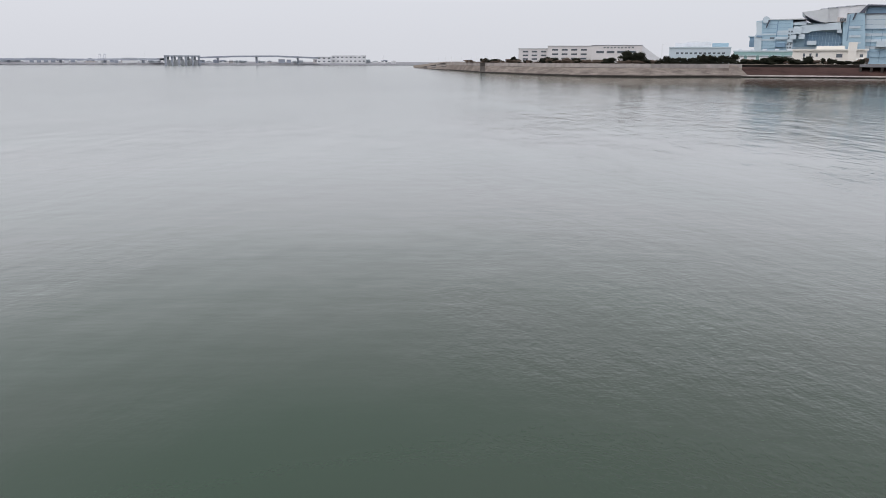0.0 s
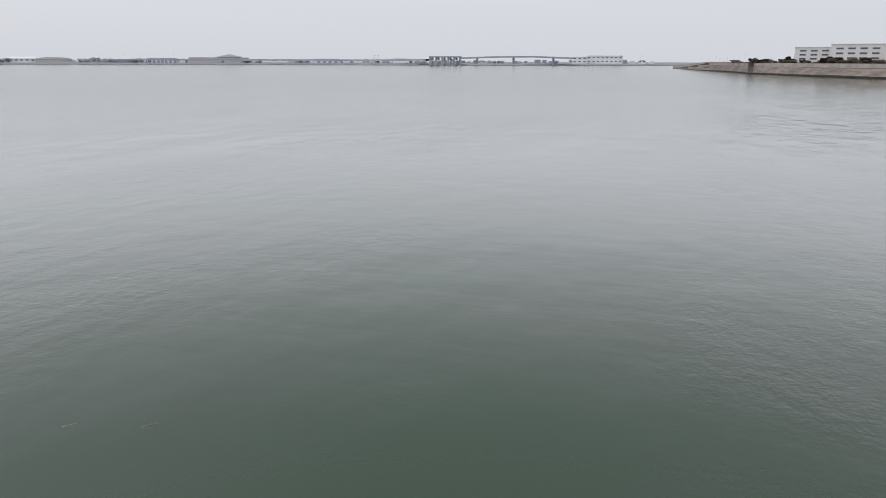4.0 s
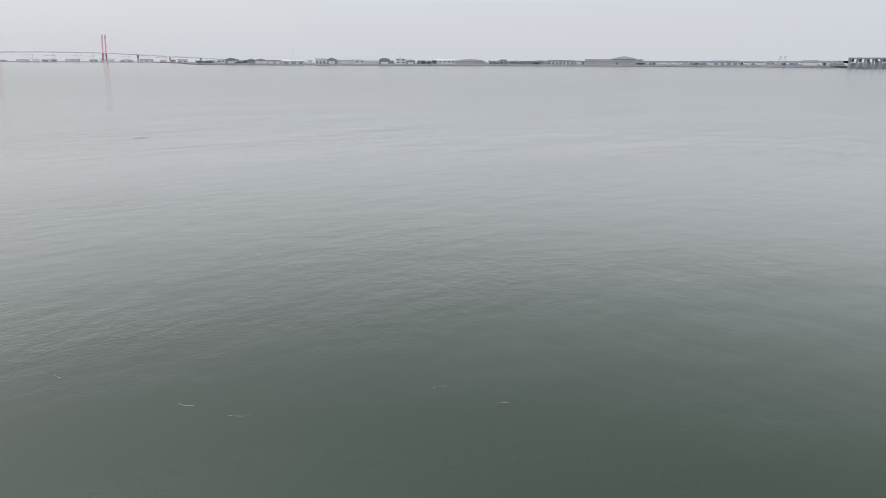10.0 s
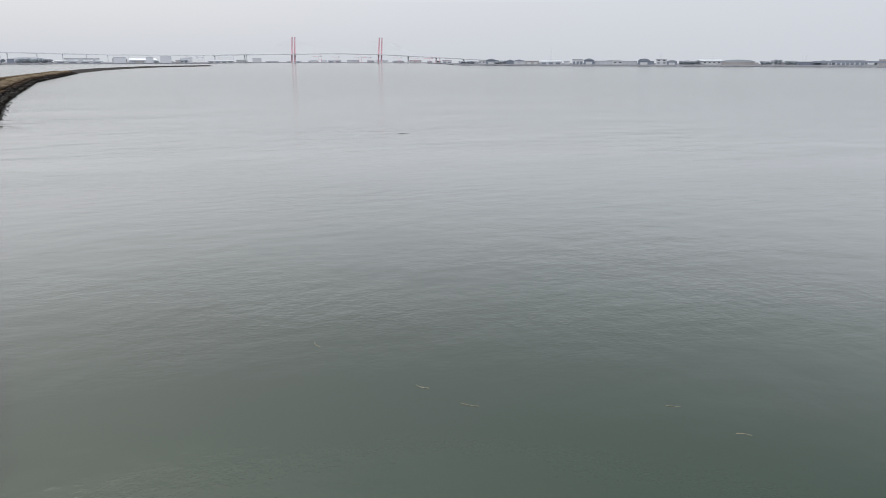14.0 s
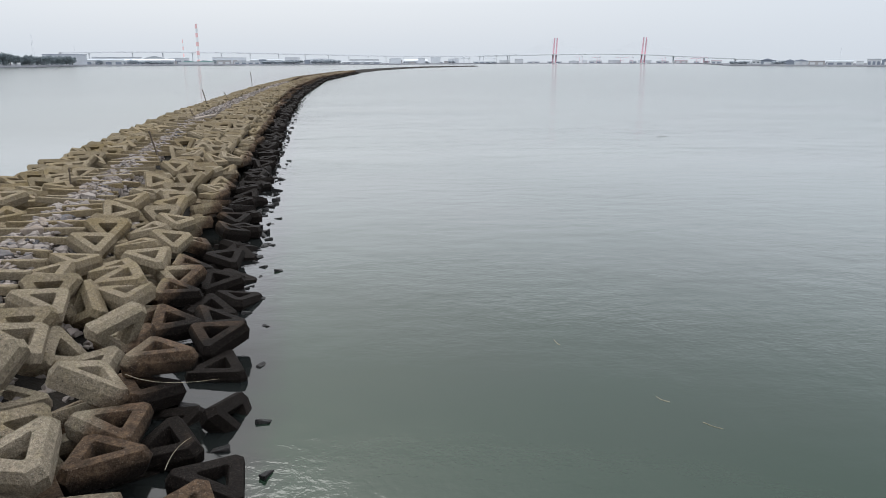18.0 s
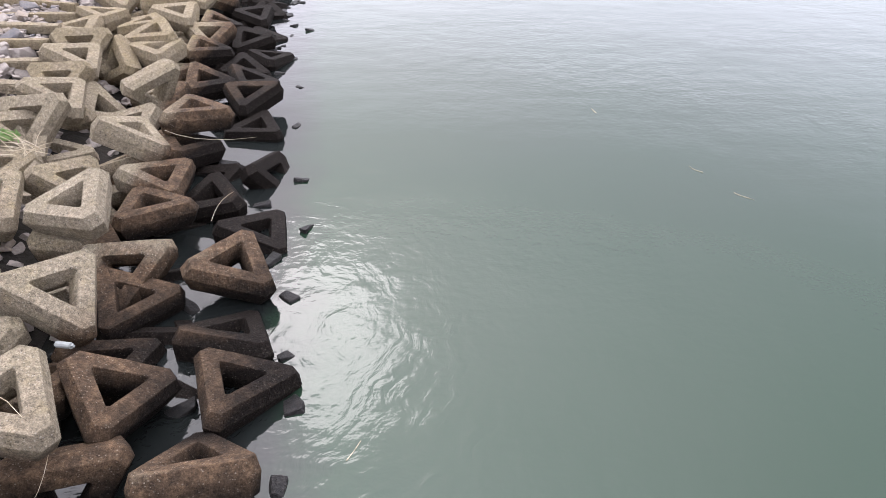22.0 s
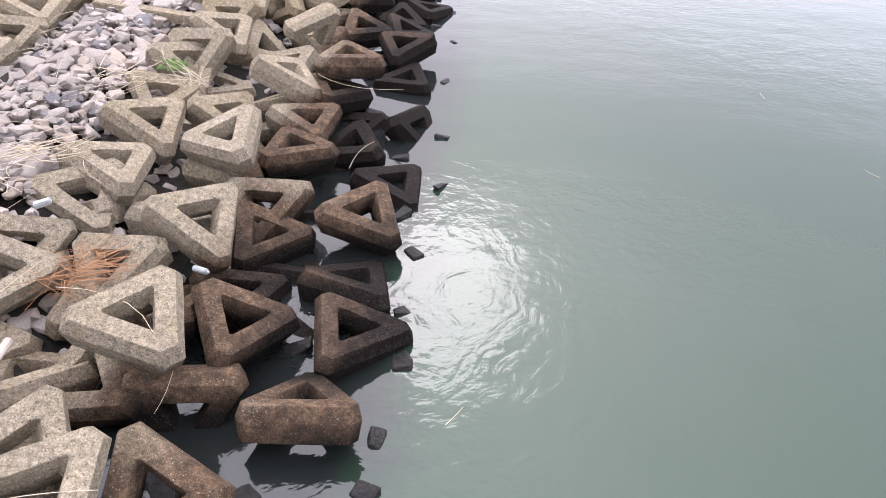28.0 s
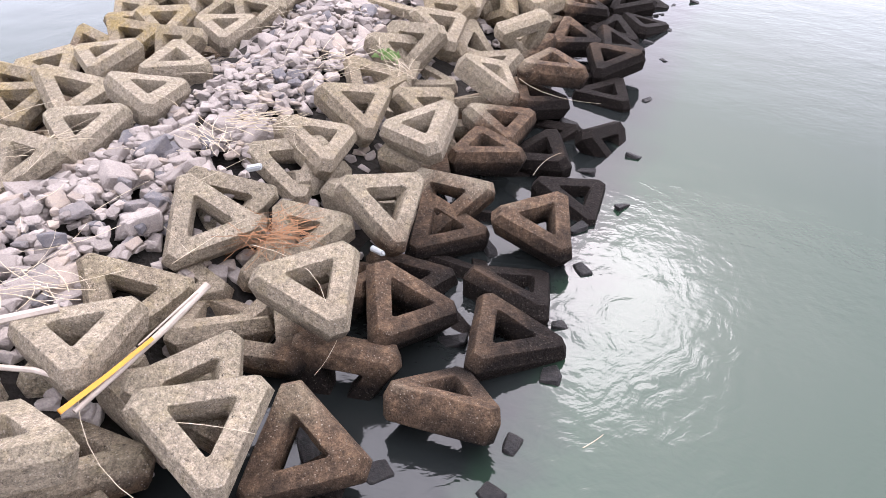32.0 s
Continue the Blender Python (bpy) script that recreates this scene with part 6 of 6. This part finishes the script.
slab_on(ob, "roof_line", PLANT_ROOF, 26.1, 59.4, -1.9, 2, 26.5, 26.9)
slab_on(ob, "hood", BLUE_PALE, 33.8, 39.3, -4, 0, 9.1, 12.2)

for z in (8.6, 10.4, 12.2, 17.4, 19.6, 21.8):
    slab_on(ob, "panel_joint", BLUE_DARK, -24.6, -17.4, -3.12, -2.5, z, z + 0.12)
    slab_on(ob, "panel_joint", BLUE_DARK, -16.5, -10.2, -3.12, -2.5, z + 0.4, z + 0.52)
for z in (3.0, 6.0, 9.0, 15.5, 18.0, 20.5, 23.0):
    slab_on(ob, "panel_joint", BLUE_DARK, 19.7, 26.0, -3.12, -2.5, z, z + 0.12)
    slab_on(ob, "panel_joint", BLUE_DARK, 27.0, 64.0, -1.45, -0.5, z + 0.6, z + 0.72)
for x in (31.0, 36.0, 41.0):
    slab_on(ob, "panel_joint", BLUE_DARK, x, x + 0.12, -1.46, -0.5, 1.0, 18.6)

# cream pump house by the water
ob, w, h = facade(-116.4, -120.9, 0.78, 365, 20, CREAM, "cream pump house with a parapet and a square stair tower", name="pump_house")
slab_on(ob, "parapet", CREAM, -w / 2 - 0.6, w / 2 + 0.6, -0.8, 20.5, h, h + 0.6)
slab_on(ob, "roof_house", CREAM, -w * 0.18, w * 0.2, 4, 16, h + 0.6, h + 2.0)
slab_on(ob, "stair_tower", CREAM, w * 0.25, w * 0.36, -0.9, 8, -0.2, h + 3.4)
slab_on(ob, "canopy", WHITE, w * 0.36, w * 0.5, -1.4, 0, h * 0.34, h * 0.42)
window_row(ob, -w * 0.38, -w * 0.12, h * 0.55, 3, 0.8, 1.4)
window_row(ob, -w * 0.34, -w * 0.10, h * 0.10, 3, 1.6, 0.9)
window_row(ob, w * 0.10, w * 0.18, h * 0.50, 1, 2.4, 1.5)
window_row(ob, w * 0.40, w * 0.46, h * 0.52, 1, 1.2, 1.2)

# parked cars before the pump house
def car(az, d, paint, label):
    ob = thing("car", turned(az, d, 5.2), label, "car", "cars by the pump house")
    part("body", box(bmesh.new(), -2.1, 2.1, -0.85, 0.85, 0.35, 0.95, 0.12), paint, ob)
    bm = bmesh.new()
    low, top = [(-1.3, -0.78), (1.2, -0.78), (1.2, 0.78), (-1.3, 0.78)], [(-0.8, -0.65), (0.8, -0.65), (0.8, 0.65), (-0.8, 0.65)]
    f, r = [bm.verts.new((x, y, 0.93)) for x, y in low], [bm.verts.new((x, y, 1.5)) for x, y in top]
    bm.faces.new(r)
    for i in range(4):
        bm.faces.new((f[i], f[(i + 1) % 4], r[(i + 1) % 4], r[i]))
    part("cabin", bm, PANE, ob, "dark glazed cabin")
    part("roof", box(bmesh.new(), -0.82, 0.82, -0.67, 0.67, 1.49, 1.54), paint, ob)
    for sx in (-1.3, 1.3):
        for sy in (-0.85, 0.67):
            part("wheel", tube(bmesh.new(), [(sx, sy, 0.33), (sx, sy + 0.18, 0.33)], 0.33, 0.33, 12), FOOTING, ob)


car(-116.9, bank(-116.9) + 24, STEEL, "small silver car parked before the pump house")
car(-118.75, bank(-118.75) + 25, GREY_WALL, "small grey car parked before the pump house")

# the sloping wing wall where the paved wall ends
bm = bmesh.new()
edge = [polar(az, bank(az) + r, z) for az, r, z in ((-112.4, 11.0, 5.1), (-112.4, 1.2, 0.62), (-113.7, 1.4, 0.75), (-112.9, 10.6, 4.7))]
front, rear = [bm.verts.new(p) for p in edge], [bm.verts.new(p + polar(-112.8, 1.5, -0.4)) for p in edge]
bm.faces.new(front), bm.faces.new(rear[::-1])
for i in range(4):
    bm.faces.new((front[i], rear[i], rear[(i + 1) % 4], front[(i + 1) % 4]))
bmesh.ops.recalc_face_normals(bm, faces=bm.faces[:])
part("wing_wall", bm, PAVING, bank_wall)

# masts of boats laid up behind the embankment
for k in range(12):
    az = -91.2 - 0.42 * k + rnd.uniform(-0.12, 0.12)
    d = bank(az) + rnd.uniform(40, 70)
    top = height_at(rnd.uniform(0.30, 0.62), d) - 5.2
    ob = thing("boat_mast", turned(az, d, 5.2), "thin pale mast of a boat laid up ashore", "mast", "boat masts")
    part("shaft", tube(bmesh.new(), [(0, 0, -0.2), (rnd.uniform(-0.2, 0.2), 0, top)], 0.11, 0.07, 6), STEEL, ob)
    part("spreader", box(bmesh.new(), -0.7, 0.7, -0.05, 0.05, top * 0.6, top * 0.6 + 0.1), STEEL, ob)

# street lamp and water-gate piers
d = bank(-107.7) + 18
ob = thing("lamp_post", turned(-107.7, d, 5.2), "tall slim lamp post on the embankment", "lamp post")
part("shaft", tube(bmesh.new(), [(0, 0, 0), (0, 0, height_at(1.27, d) - 5.2)], 0.14, 0.09, 8), STEEL, ob)
part("arm", tube(bmesh.new(), [(0, 0, height_at(1.27, d) - 5.3), (1.6, 0, height_at(1.27, d) - 5.1)], 0.08, 0.06, 6), STEEL, ob)
ob = thing("intake_gate", turned(-121.9, 345, 0), "dark concrete water intake with square piers", "water gate")
part("deck", box(bmesh.new(), -8, 8, -1, 10, 4.2, 5.3), QUAY, ob)
for k in range(5):
    part("pier", box(bmesh.new(), -8 + 3.75 * k, -7 + 3.75 * k, -1, 9, -1.5, 4.2), FOOTING, ob)
part("back_wall", box(bmesh.new(), -8, 8, 9, 9.6, -1.5, 4.2), FOOTING, ob)
